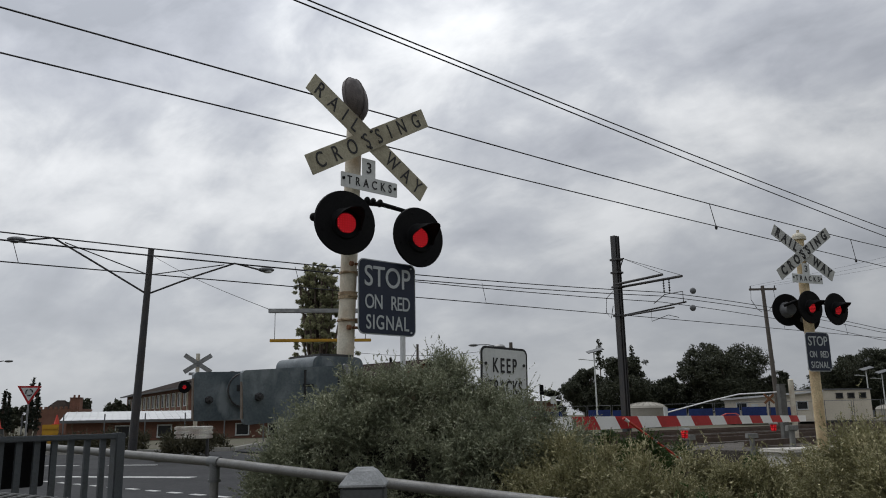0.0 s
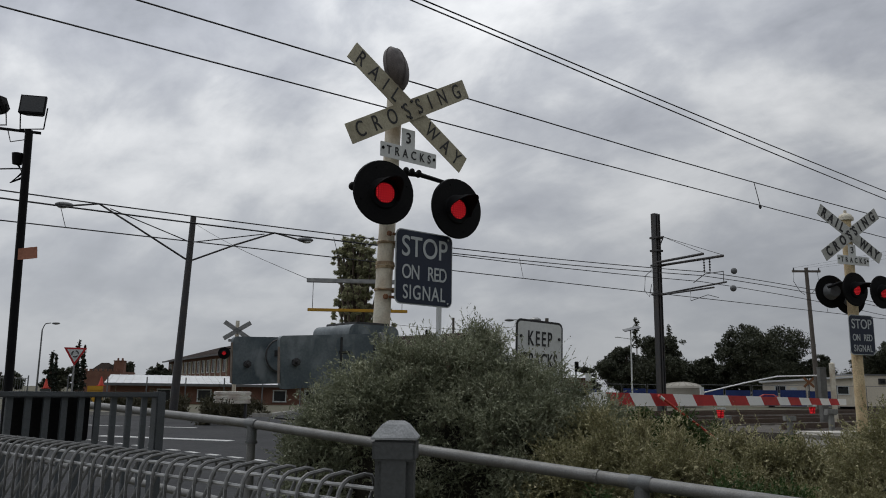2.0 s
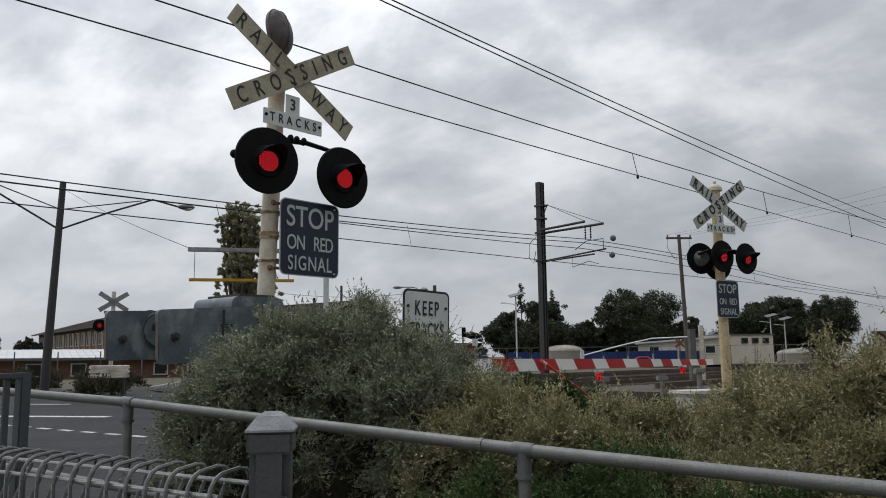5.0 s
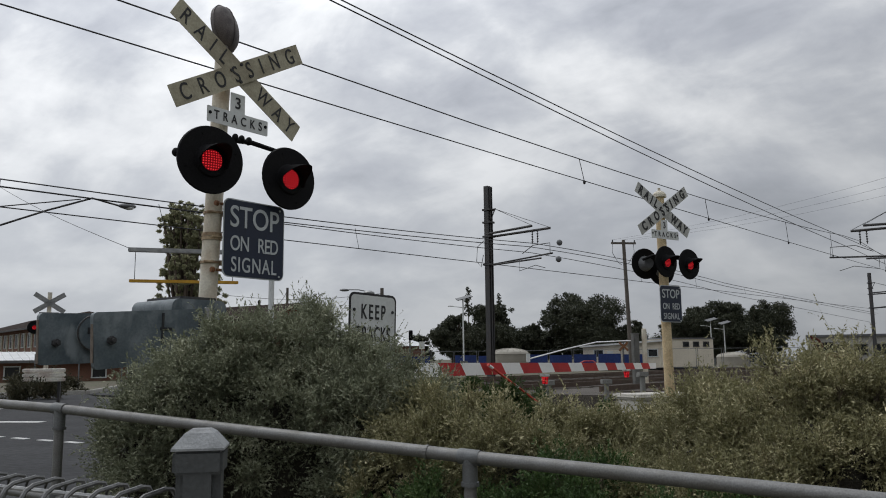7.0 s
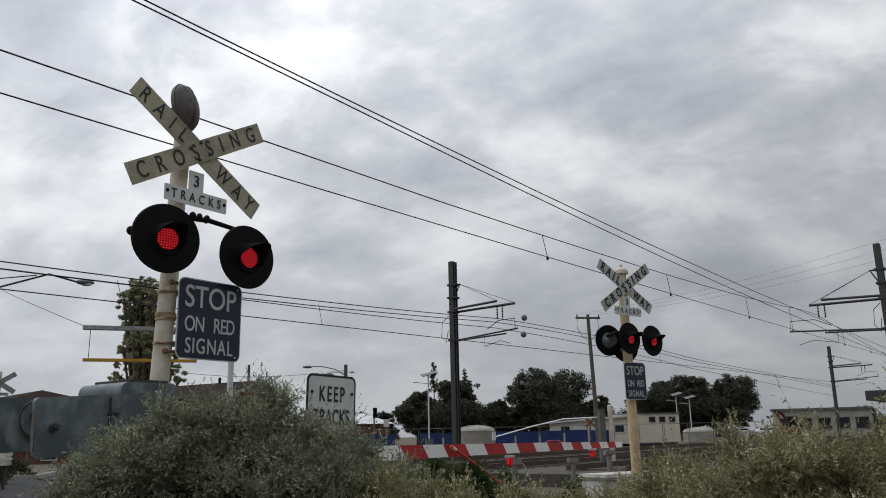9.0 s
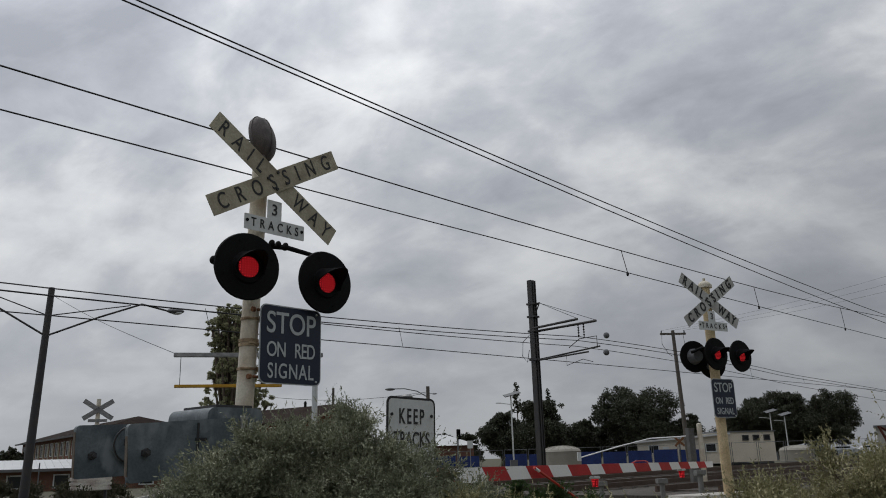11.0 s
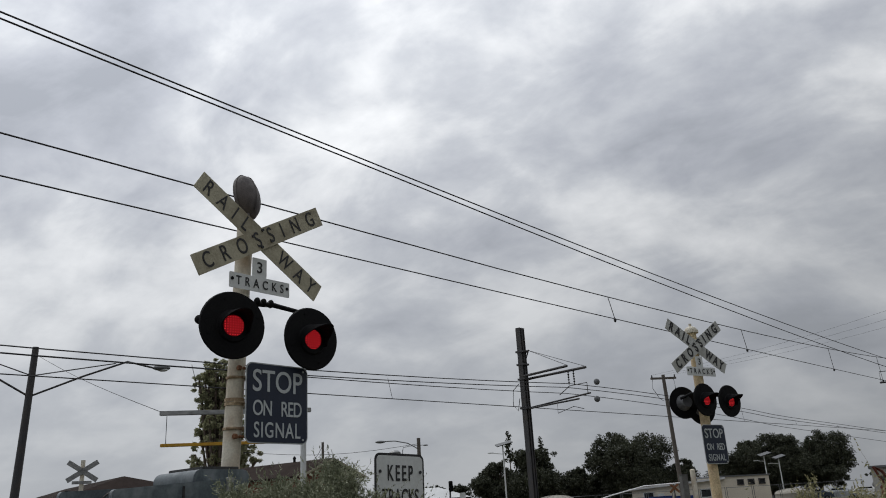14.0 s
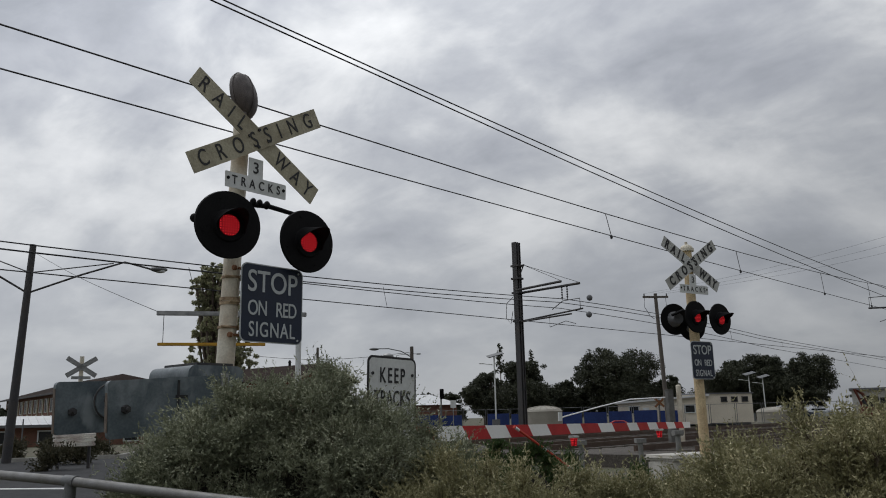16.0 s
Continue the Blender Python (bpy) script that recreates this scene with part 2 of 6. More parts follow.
def scuff(m, tone, scale, turn_by):
    """Thin paler scratches that run one way, and a patchy bloom, over a finished paint."""
    n, l = m.node_tree.nodes, m.node_tree.links
    b = n["Principled BSDF"]
    src = b.inputs["Base Color"].links[0].from_socket
    tc, mp, ns, patch = n.new("ShaderNodeTexCoord"), n.new("ShaderNodeMapping"), n.new("ShaderNodeTexNoise"), n.new("ShaderNodeTexNoise")
    mp.inputs["Rotation"].default_value, mp.inputs["Scale"].default_value = (0, radians(turn_by), 0), scale
    l.new(tc.outputs["Object"], mp.inputs["Vector"])
    l.new(mp.outputs[0], ns.inputs["Vector"])
    ns.inputs["Scale"].default_value, ns.inputs["Detail"].default_value, ns.inputs["Distortion"].default_value = 1.0, 5, 0.6
    l.new(tc.outputs["Object"], patch.inputs["Vector"])
    patch.inputs["Scale"].default_value, patch.inputs["Detail"].default_value = 4.5, 3
    mul, r, mx = n.new("ShaderNodeMath"), n.new("ShaderNodeMapRange"), n.new("ShaderNodeMixRGB")
    mul.operation = "MULTIPLY"
    l.new(ns.outputs["Fac"], mul.inputs[0])
    l.new(patch.outputs["Fac"], mul.inputs[1])
    r.inputs["From Min"].default_value, r.inputs["From Max"].default_value, r.inputs["To Max"].default_value = 0.27, 0.40, 0.8
    l.new(mul.outputs[0], r.inputs["Value"])
    l.new(r.outputs[0], mx.inputs["Fac"])
    l.new(src, mx.inputs["Color1"])
    mx.inputs["Color2"].default_value = (*tone, 1)
    l.new(mx.outputs[0], b.inputs["Base Color"])


MESHGALV = mat("dull_galvanised_wire", (0.17, 0.172, 0.17), 0.45, 0.6, vary=0.2, scale=14, dark=(0.08, 0.08, 0.076), stain=0.7)
scuff(SLATE, (0.25, 0.28, 0.29), (9, 9, 5), 28)
scuff(GALV, (0.50, 0.50, 0.49), (5, 5, 22), 4)
DARKMETAL = mat("dark_weathered_steel", (0.055, 0.055, 0.058), 0.6, 0.3, vary=0.3, scale=3, dark=(0.10, 0.085, 0.07), stain=0.5)
LAMPGREY = mat("dull_grey_lamp_steel", (0.16, 0.165, 0.17), 0.5, 0.4, vary=0.15, scale=2)
WIRE = mat("dark_copper_wire", (0.03, 0.03, 0.032), 0.6, 0.2, vary=0.1, scale=1, bump=0)
RED = mat("red_reflective_band", (0.50, 0.022, 0.025), 0.4, vary=0.12, scale=5, dark=(0.28, 0.02, 0.02), stain=0.5, bump=0.02)
BOOMWHITE = mat("white_boom_paint", (0.92, 0.92, 0.91), 0.35, vary=0.03, scale=5, dark=(0.75, 0.74, 0.71), stain=0.4, bump=0.02)
ASPHALT = mat("asphalt", (0.032, 0.033, 0.035), 0.9, vary=0.35, scale=0.7, dark=(0.022, 0.022, 0.024), stain=0.7, bump=0.5, spec=0.25)
MARK = mat("worn_white_road_paint", (0.62, 0.62, 0.60), 0.7, vary=0.2, scale=5, dark=(0.2, 0.2, 0.2), stain=0.55)
CONCRETE = mat("pale_concrete", (0.38, 0.37, 0.34), 0.85, vary=0.2, scale=3, dark=(0.2, 0.19, 0.17), stain=0.5, bump=0.3)
SOIL = mat("dry_soil_and_weeds", (0.085, 0.072, 0.047), 0.95, vary=0.45, scale=0.8, dark=(0.06, 0.075, 0.03), stain=0.9, bump=0.8)
BALLAST = mat("brown_track_ballast", (0.088, 0.076, 0.064), 0.95, vary=0.55, scale=2.5, dark=(0.035, 0.03, 0.025), stain=0.7, bump=0.9)
RAILSTEEL = mat("rail_steel", (0.12, 0.085, 0.065), 0.5, 0.6, vary=0.2, scale=3)
BRICK = mat("red_brown_brick", (0.19, 0.095, 0.065), 0.85, vary=0.25, scale=1.2, dark=(0.13, 0.06, 0.045), stain=0.6, random_piece=0.3)
ROOFTILE = mat("dark_roof_tiles", (0.038, 0.028, 0.024), 0.95, spec=0.05, vary=0.35, scale=0.9, stain=0.5, random_piece=0.25)
WHITEROOF = mat("white_metal_roofing", (0.62, 0.63, 0.63), 0.4, vary=0.06, scale=0.5, dark=(0.4, 0.4, 0.4), stain=0.4, bump=0)
BEIGE = mat("beige_cladding", (0.70, 0.64, 0.53), 0.6, vary=0.08, scale=0.6, dark=(0.50, 0.45, 0.37), stain=0.4, bump=0.05)
BLUE = mat("blue_mesh_cloth", (0.014, 0.035, 0.15), 0.8, vary=0.25, scale=0.7, dark=(0.01, 0.02, 0.08), stain=0.6)
DARKGLASS = mat("dark_window_glass", (0.015, 0.018, 0.02), 0.25, vary=0.1, scale=0.5, bump=0)
YELLOW = mat("yellow_paint", (0.55, 0.30, 0.02), 0.5, vary=0.1, scale=4, dark=(0.3, 0.16, 0.02), stain=0.5)
ORANGE = mat("orange_red_plastic", (0.62, 0.06, 0.035), 0.5, vary=0.1, scale=8)
BARK = mat("grey_brown_bark", (0.11, 0.085, 0.065), 0.95, vary=0.4, scale=4, bump=0.8)
TIMBERPOLE = mat("grey_timber_pole", (0.12, 0.105, 0.09), 0.9, vary=0.3, scale=2.5, bump=0.5)
TWIG = mat("dry_twig", (0.15, 0.12, 0.085), 0.9, vary=0.3, scale=20, bump=0)
# near-black brown that stands in for the shade inside the bushes
CORE = mat("bush_inner_shade", (0.04, 0.036, 0.026), 1.0, vary=0.5, scale=8, bump=0.8)
LED = led_mat("red_diode_lens", 0.62)
LED_FAR = led_mat("red_diode_lens_far", 0.6)
SALT = leaf_mat("grey_green_saltbush_leaf", (0.235, 0.255, 0.165), (0.65, 0.65, 0.485))
SALT2 = leaf_mat("olive_saltbush_leaf", (0.27, 0.258, 0.132), (0.79, 0.715, 0.47))
GREENLEAF = leaf_mat("dark_green_shrub_leaf", (0.055, 0.10, 0.028), (0.15, 0.21, 0.07))
GUM = leaf_mat("dark_gum_leaf", (0.055, 0.062, 0.038), (0.11, 0.112, 0.065))
POPLAR = leaf_mat("poplar_leaf", (0.31, 0.315, 0.19), (0.54, 0.50, 0.31), 0.6, 0.5)
CYPRESS = leaf_mat("cypress_leaf", (0.018, 0.026, 0.016), (0.035, 0.045, 0.025))
WEED = leaf_mat("dry_weed", (0.065, 0.062, 0.034), (0.15, 0.13, 0.075))


# ---- mesh helpers ----
def box(bm, c, s, m=None):
    """A box with centre c and size s, turned by m."""
    r = bmesh.ops.create_cube(bm, size=1.0)
    t = Matrix.Translation(c) @ (m or Matrix.Identity(4)) @ Matrix.Diagonal((*s, 1))
    bmesh.ops.transform(bm, matrix=t, verts=r["verts"])
    return r["verts"]


def rod(bm, a, b, r0, r1=None, seg=10):
    """A capped round bar from a to b."""
    a, b = Vector(a), Vector(b)
    d = b - a
    r = bmesh.ops.create_cone(bm, cap_ends=True, segments=seg, radius1=r0, radius2=r0 if r1 is None else r1, depth=d.length)
    m = Matrix.Translation((a + b) / 2) @ d.to_track_quat("Z", "Y").to_matrix().to_4x4()
    bmesh.ops.transform(bm, matrix=m, verts=r["verts"])
    return r["verts"]


def ball(bm, c, r, s=(1, 1, 1), seg=14):
    v = bmesh.ops.create_uvsphere(bm, u_segments=seg, v_segments=max(6, seg // 2), radius=r)["verts"]
    bmesh.ops.transform(bm, matrix=Matrix.Translation(c) @ Matrix.Diagonal((*s, 1)), verts=v)
    return v


def tube(bm, pts, r, seg=6):
    """A round bar bent along points."""
    rings = []
    pts = [Vector(p) for p in pts]
    for i, p in enumerate(pts):
        d = (pts[min(i + 1, len(pts) - 1)] - pts[max(i - 1, 0)]).normalized()
        side = d.cross(Vector((0, 0, 1)))
        side = side.normalized() if side.length > 1e-3 else Vector((1, 0, 0))
        up = side.cross(d)
        rings.append([bm.verts.new(p + r * (math.cos(k * math.tau / seg) * side + math.sin(k * math.tau / seg) * up)) for k in range(seg)])
    for a, b in zip(rings, rings[1:]):
        for k in range(seg):
            bm.faces.new((a[k], a[(k + 1) % seg], b[(k + 1) % seg], b[k]))
    bm.faces.new(rings[0][::-1])
    bm.faces.new(rings[-1])


def plate(bm, w, h, t, r=0.03, seg=5, at=(0, 0, 0), m=None):
    """An upright plate in x and z with rounded corners, its front at -t/2 in y."""
    ring = []
    for cx, cz, a0 in ((w / 2 - r, h / 2 - r, 0), (-w / 2 + r, h / 2 - r, 90), (-w / 2 + r, -h / 2 + r, 180), (w / 2 - r, -h / 2 + r, 270)):
        for k in range(seg + 1):
            a = radians(a0 + 90 * k / seg)
            ring.append((cx + r * math.cos(a), cz + r * math.sin(a)))
    mm = Matrix.Translation(at) @ (m or Matrix.Identity(4))
    f = [bm.verts.new(mm @ Vector((x, -t / 2, z))) for x, z in ring]
    b = [bm.verts.new(mm @ Vector((x, t / 2, z))) for x, z in ring]
    bm.faces.new(f)
    bm.faces.new(b[::-1])
    for i in range(len(ring)):
        j = (i + 1) % len(ring)
        bm.faces.new((f[j], f[i], b[i], b[j]))


def done(bm, name, material, smooth=False, bevel=0.0):
    if bevel:
        bmesh.ops.bevel(bm, geom=[e for e in bm.edges if e.is_manifold and e.calc_face_angle(0) > 0.6], offset=bevel, segments=2, affect="EDGES", clamp_overlap=True)
    bmesh.ops.recalc_face_normals(bm, faces=bm.faces)
    me = bpy.data.meshes.new(name)
    bm.to_mesh(me)
    bm.free()
    me.materials.append(material)
    if smooth:
        for p in me.polygons:
            p.use_smooth = True
        me.set_sharp_from_angle(angle=radians(38))
    return me


def part(name, bm, material, parent, label="", smooth=False, bevel=0.0, kind=""):
    ob = new(name, done(bm, name, material, smooth, bevel))
    ob.parent = parent
    return tagged(ob, label, kind=kind)


def thing(name, m, label, category, group="", kind=""):
    ob = new(name)
    ob.empty_display_size = 0.1
    ob.matrix_world = m
    return tagged(ob, label, category, group, kind)


def solid(name, bm, material, label, category, m=None, group="", kind="", smooth=False, bevel=0.0):
    ob = new(name, done(bm, name, material, smooth, bevel))
    if m:
        ob.matrix_world = m
    return tagged(ob, label, category, group, kind)


def lettering(text, size, material, parent, m, stretch=1.0, wide=0.0, bold=0.012):
    """Raised letters that face -y when m is only a move; wide: the width that their spacing fills."""
    def mesh_of(spacing):
        cu = bpy.data.curves.new("letters", "FONT")
        cu.body, cu.size, cu.align_x, cu.align_y = text, size, "CENTER", "CENTER"
        cu.extrude, cu.space_character, cu.offset = 0.0015, spacing, size * bold
        tmp = new("letters", cu)
        me = bpy.data.meshes.new_from_object(tmp.evaluated_get(bpy.context.evaluated_depsgraph_get()))
        bpy.data.objects.remove(tmp)
        me.transform(Matrix.Diagonal((stretch, 1, 1, 1)))
        xs = [v.co.x for v in me.vertices]
        return me, max(xs) - min(xs), (max(xs) + min(xs)) / 2

    spacing = 1.0
    if wide and len(text) > 1:
        w1, w2 = mesh_of(1.0)[1], mesh_of(1.5)[1]
        spacing = 1.0 + 0.5 * (wide - w1) / (w2 - w1)
    me, _, middle = mesh_of(spacing)
    me.transform(m @ pose(0, 0, 0, 90) @ Matrix.Translation((-middle, 0, 0)))
    # every letter is a piece of its own
    bm = bmesh.new()
    bm.from_mesh(me)
    left = set(bm.verts)
    while left:
        seed = left.pop()
        group, todo = [seed], [seed]
        while todo:
            for e in todo.pop().link_edges:
                for w in e.verts:
                    if w in left:
                        left.discard(w)
                        group.append(w)
                        todo.append(w)
        index = {w: i for i, w in enumerate(group)}
        faces = {f for w in group for f in w.link_faces}
        one = bpy.data.meshes.new("letter")
        one.from_pydata([w.co[:] for w in group], [], [[index[w] for w in f.verts] for f in sorted(faces, key=lambda f: f.index)])
        one.materials.append(material)
        ob = new("letter", one)
        ob.parent = parent
    bm.free()


def quads(name, verts, faces, material, parent=None, label="", kind=""):
    me = bpy.data.meshes.new(name)
    me.from_pydata(verts, [], faces)
    me.materials.append(material)
    ob = new(name, me)
    ob.parent = parent
    return tagged(ob, label, kind=kind)


def leaf_mesh(name, pos, way, size, width, material, parent, rng):
    """Many slim leaves, one at each of the places pos, pointing along way."""
    n = len(pos)
    way = way / (np.linalg.norm(way, axis=1, keepdims=True) + 1e-9)
    side = np.cross(way, rng.normal(size=(n, 3)))
    side /= np.linalg.norm(side, axis=1, keepdims=True) + 1e-9
    size = size[:, None]
    v = np.empty((n, 3, 3))
    v[:, 0] = pos + side * size * width
    v[:, 1] = pos - side * size * width
    v[:, 2] = pos + way * size
    me = bpy.data.meshes.new(name)
    me.vertices.add(3 * n)
    me.vertices.foreach_set("co", v.ravel())
    me.loops.add(3 * n)
    me.loops.foreach_set("vertex_index", np.arange(3 * n, dtype=np.int32))
    me.polygons.add(n)
    me.polygons.foreach_set("loop_start", np.arange(0, 3 * n, 3, dtype=np.int32))
    me.update(calc_edges=True)
    me.materials.append(material)
    ob = new(name, me)
    ob.parent = parent
    return tagged(ob, kind="stuff")


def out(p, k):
    """A place k times as far from the walk's first stand, so that it keeps its spot in the camera's view."""
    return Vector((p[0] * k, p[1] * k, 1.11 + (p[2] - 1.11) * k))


# ---- ground ----
def ground():
    bm = bmesh.new()
    xs = [-3000, -900, -300, -120] + [-60 + 3 * i for i in range(41)] + [120, 300, 900, 3000]
    ys = [-3000, -600, -100, -30] + [-9 + 3 * i for i in range(38)] + [160, 300, 900, 3000]
    grid = [[bm.verts.new((x, y, -0.03 + (0.05 * noise.noise((x * 0.13, y * 0.13, 0)) - 0.03 if abs(x) < 110 and y < 150 else -0.03))) for x in xs] for y in ys]
    for a, b in zip(grid, grid[1:]):
        for i in range(len(xs) - 1):
            bm.faces.new((a[i], a[i + 1], b[i + 1], b[i]))
    return solid("ground", bm, SOIL, "dry brown soil with sparse weeds beside the railway", "ground", kind="structure", smooth=True)


ground()


def sheet(name, pts, z, material, label, category, thick=0.06):
    bm = bmesh.new()
    top = [bm.verts.new((x, y, z)) for x, y in pts]
    low = [bm.verts.new((x, y, z - thick)) for x, y in pts]
    bm.faces.new(top)
    bm.faces.new(low[::-1])
    for i in range(len(pts)):
        j = (i + 1) % len(pts)
        bm.faces.new((top[i], low[i], low[j], top[j]))
    return solid(name, bm, material, label, category, kind="structure")


sheet("road", [(-1.2, 7.6), (3.6, 11.8), (-6, 26), (-8.2, 31.5), (-12, 30.5), (-19, 31.5), (-45, 33), (-45, 12), (-14, 8.0), (-6, 6.6), (-2.2, 6.2)], 0.0, ASPHALT,
      "worn grey asphalt road leading over the crossing", "road", 0.1)
sheet("road_far", [(-8.2, 31.5), (-6.2, 29), (-5.4, 38), (-6.5, 46), (-9.5, 46), (-8.6, 38)], 0.004, ASPHALT, "pale worn asphalt lane beyond the verge", "road", 0.1)
sheet("footpath", [(-6, -6), (6, -6), (1.4, 0.1), (-0.2, 1.1), (-2.6, 2.95), (-6, 5.5)], 0.0, CONCRETE, "concrete footpath on the near side of the mesh fence", "pavement", 0.1)


def marking(a, b, w, name="road_marking"):
    a, b = Vector((*a, 0.0)), Vector((*b, 0.0))
    d = b - a
    bm = bmesh.new()
    box(bm, (a + b) / 2 + Vector((0, 0, 0.004)), (d.length, w, 0.008), Matrix.Rotation(math.atan2(d.y, d.x), 4, "Z"))
    return solid(name, bm, MARK, "worn white painted line on the asphalt", "road marking", kind="structure")


marking((-8.5, 18.0), (-5.2, 17.0), 0.28)
marking((-13.5, 19.2), (-9.2, 18.25), 0.28)
for k in range(13):
    a = Vector((-9.6, 18.0)).lerp(Vector((-3.0, 12.2)), k / 13)
    b = Vector((-9.6, 18.0)).lerp(Vector((-3.0, 12.2)), (k + 0.5) / 13)
    marking(a, b, 0.11)
for k in range(3):
    marking((-13.8 + 2.3 * k, 23.4 - 0.45 * k), (-12.4 + 2.3 * k, 23.1 - 0.45 * k), 0.16)


def kerb(name, pts):
    bm = bmesh.new()
    for a, b in zip(pts, pts[1:]):
        a, b = Vector((*a, 0)), Vector((*b, 0))
        d = b - a
        box(bm, (a + b) / 2 + Vector((0, 0, 0.05)), (d.length + 0.02, 0.16, 0.18), Matrix.Rotation(math.atan2(d.y, d.x), 4, "Z"))
    return solid(name, bm, CONCRETE, "pale concrete kerb along the road's far edge", "kerb", kind="structure", bevel=0.02)


kerb("kerb_far", [(-45, 33.1), (-19, 31.6), (-12, 30.6), (-8.3, 31.6)])
kerb("kerb_near", [(-8.6, 38), (-8.2, 31.6)])

# ---- railway ----
TA = radians(40.5)
TB, TN = Vector((math.cos(TA), math.sin(TA), 0)), Vector((-math.sin(TA), math.cos(TA), 0))
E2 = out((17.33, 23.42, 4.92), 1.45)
TRACK = Vector((E2.x, E2.y, 0))
RAIL_Z = 0.42


def along_track(s, n, z):
    return TRACK + TB * s + TN * n + Vector((0, 0, z))


bm = bmesh.new()
profile = [(-6.0, -0.12), (-3.6, RAIL_Z - 0.17), (14.0, RAIL_Z - 0.17), (16.5, -0.12)]
ends = [[bm.verts.new(along_track(s, n, z)) for n, z in profile] for s in (-24, -8, 10, 40, 120, 400)]
for a, b in zip(ends, ends[1:]):
    for i in range(3):
        bm.faces.new((a[i], a[i + 1], b[i + 1], b[i]))
bm.faces.new(ends[0])
solid("ballast_bed", bm, BALLAST, "brown stone ballast bank under the railway tracks", "ballast", kind="structure")
for k, n in enumerate((0.0, 4.1, 9.6)):
    tr = thing("railway_track", Matrix.Identity(4), "pair of worn steel rails on sleepers in brown ballast", "railway track", "tracks at the crossing")
    for side in (-0.8, 0.8):
        bm = bmesh.new()
        a, b = along_track(-23, n + side, RAIL_Z - 0.07), along_track(380, n + side, RAIL_Z - 0.07)
        box(bm, (a + b) / 2, ((b - a).length, 0.065, 0.14), Matrix.Rotation(TA, 4, "Z"))
        part("rail", bm, RAILSTEEL, tr)
    bm = bmesh.new()
    box(bm, (0, 0, 0), (0.24, 2.5, 0.12), None)
    me = done(bm, "sleeper", TIMBERPOLE)
    for i in range(60):
        ob = new("sleeper", me)
        ob.parent = tr
        ob.matrix_world = Matrix.Translation(along_track(-22 + 0.7 * i, n, RAIL_Z - 0.19)) @ Matrix.Rotation(TA, 4, "Z")

# ---- crossing signals ----
def bolts(places, r, material, owner, m=None):
    """Hexagon bolt heads, each a piece of its own."""
    for x, y, z in places:
        bm = bmesh.new()
        rod(bm, (x, y - 0.008, z), (x, y + 0.004, z), r, seg=6)
        if m:
            bmesh.ops.transform(bm, matrix=m, verts=bm.verts)
        part("bolt", bm, material, owner)


def flasher(owner, x, y, z, lens, yaw=0.0, size=1.0, name="flashing_light"):
    """A round black backboard with hood, red lens and lamp housing behind; it faces -y."""
    m = Matrix.Translation((x, y, z)) @ Matrix.Rotation(radians(yaw), 4, "Z") @ Matrix.Scale(size, 4)
    bm = bmesh.new()
    v = bmesh.ops.create_cone(bm, cap_ends=True, segments=40, radius1=0.252, radius2=0.245, depth=0.016)["verts"]
    bmesh.ops.transform(bm, matrix=Matrix.Rotation(radians(90), 4, "X"), verts=v)
    v = bmesh.ops.create_cone(bm, cap_ends=True, segments=28, radius1=0.128, radius2=0.115, depth=0.024)["verts"]
    bmesh.ops.transform(bm, matrix=Matrix.Translation((0, -0.012, -0.01)) @ Matrix.Rotation(radians(90), 4, "X"), verts=v)
    bmesh.ops.transform(bm, matrix=m, verts=bm.verts)
    board = part(name, bm, BLACK, owner, "round black backboard of a flashing red light", smooth=True)
    bolts([(0.20 * math.cos(radians(a + 20)), -0.008, 0.20 * math.sin(radians(a + 20))) for a in range(0, 360, 90)], 0.006, BLACK, board, m)
    bm = bmesh.new()
    v = bmesh.ops.create_uvsphere(bm, u_segments=24, v_segments=10, radius=0.080)["verts"]
    bmesh.ops.transform(bm, matrix=Matrix.Translation((0, -0.022, -0.01)) @ Matrix.Diagonal((1, 0.16, 1, 1)), verts=v)
    bmesh.ops.transform(bm, matrix=m, verts=bm.verts)
    part("lens", bm, lens, board, "glowing red diode lens", smooth=True)
    # the hood: a half tube that reaches forward, longest on top
    bm = bmesh.new()
    n = 20
    rows = []
    for rr in (0.118, 0.112):
        back, front = [], []
        for k in range(n + 1):
            a = radians(-25 + 230 * k / n)
            reach = 0.05 + 0.19 * max(0.0, math.sin(a)) ** 1.3
            back.append(bm.verts.new((rr * math.cos(a), -0.015, -0.01 + rr * math.sin(a))))
            front.append(bm.verts.new((rr * 0.97 * math.cos(a), -0.015 - reach, -0.015 + rr * 0.97 * math.sin(a) - 0.12 * reach)))
        rows += [back, front]
    for a, b in ((0, 1), (3, 2), (1, 3), (2, 0)):
        for k in range(n):
            bm.faces.new((rows[a][k], rows[a][k + 1], rows[b][k + 1], rows[b][k]))
    bmesh.ops.transform(bm, matrix=m, verts=bm.verts)
    part("hood", bm, MATTBLACK, board, "black metal sun hood", smooth=True)
    bm = bmesh.new()
    v = bmesh.ops.create_cone(bm, cap_ends=True, segments=20, radius1=0.13, radius2=0.085, depth=0.12)["verts"]
    bmesh.ops.transform(bm, matrix=m @ Matrix.Translation((0, 0.065, 0)) @ Matrix.Rotation(radians(-90), 4, "X"), verts=v)
    part("lamp_housing", bm, LAMPGREY, board, smooth=True)
    return board


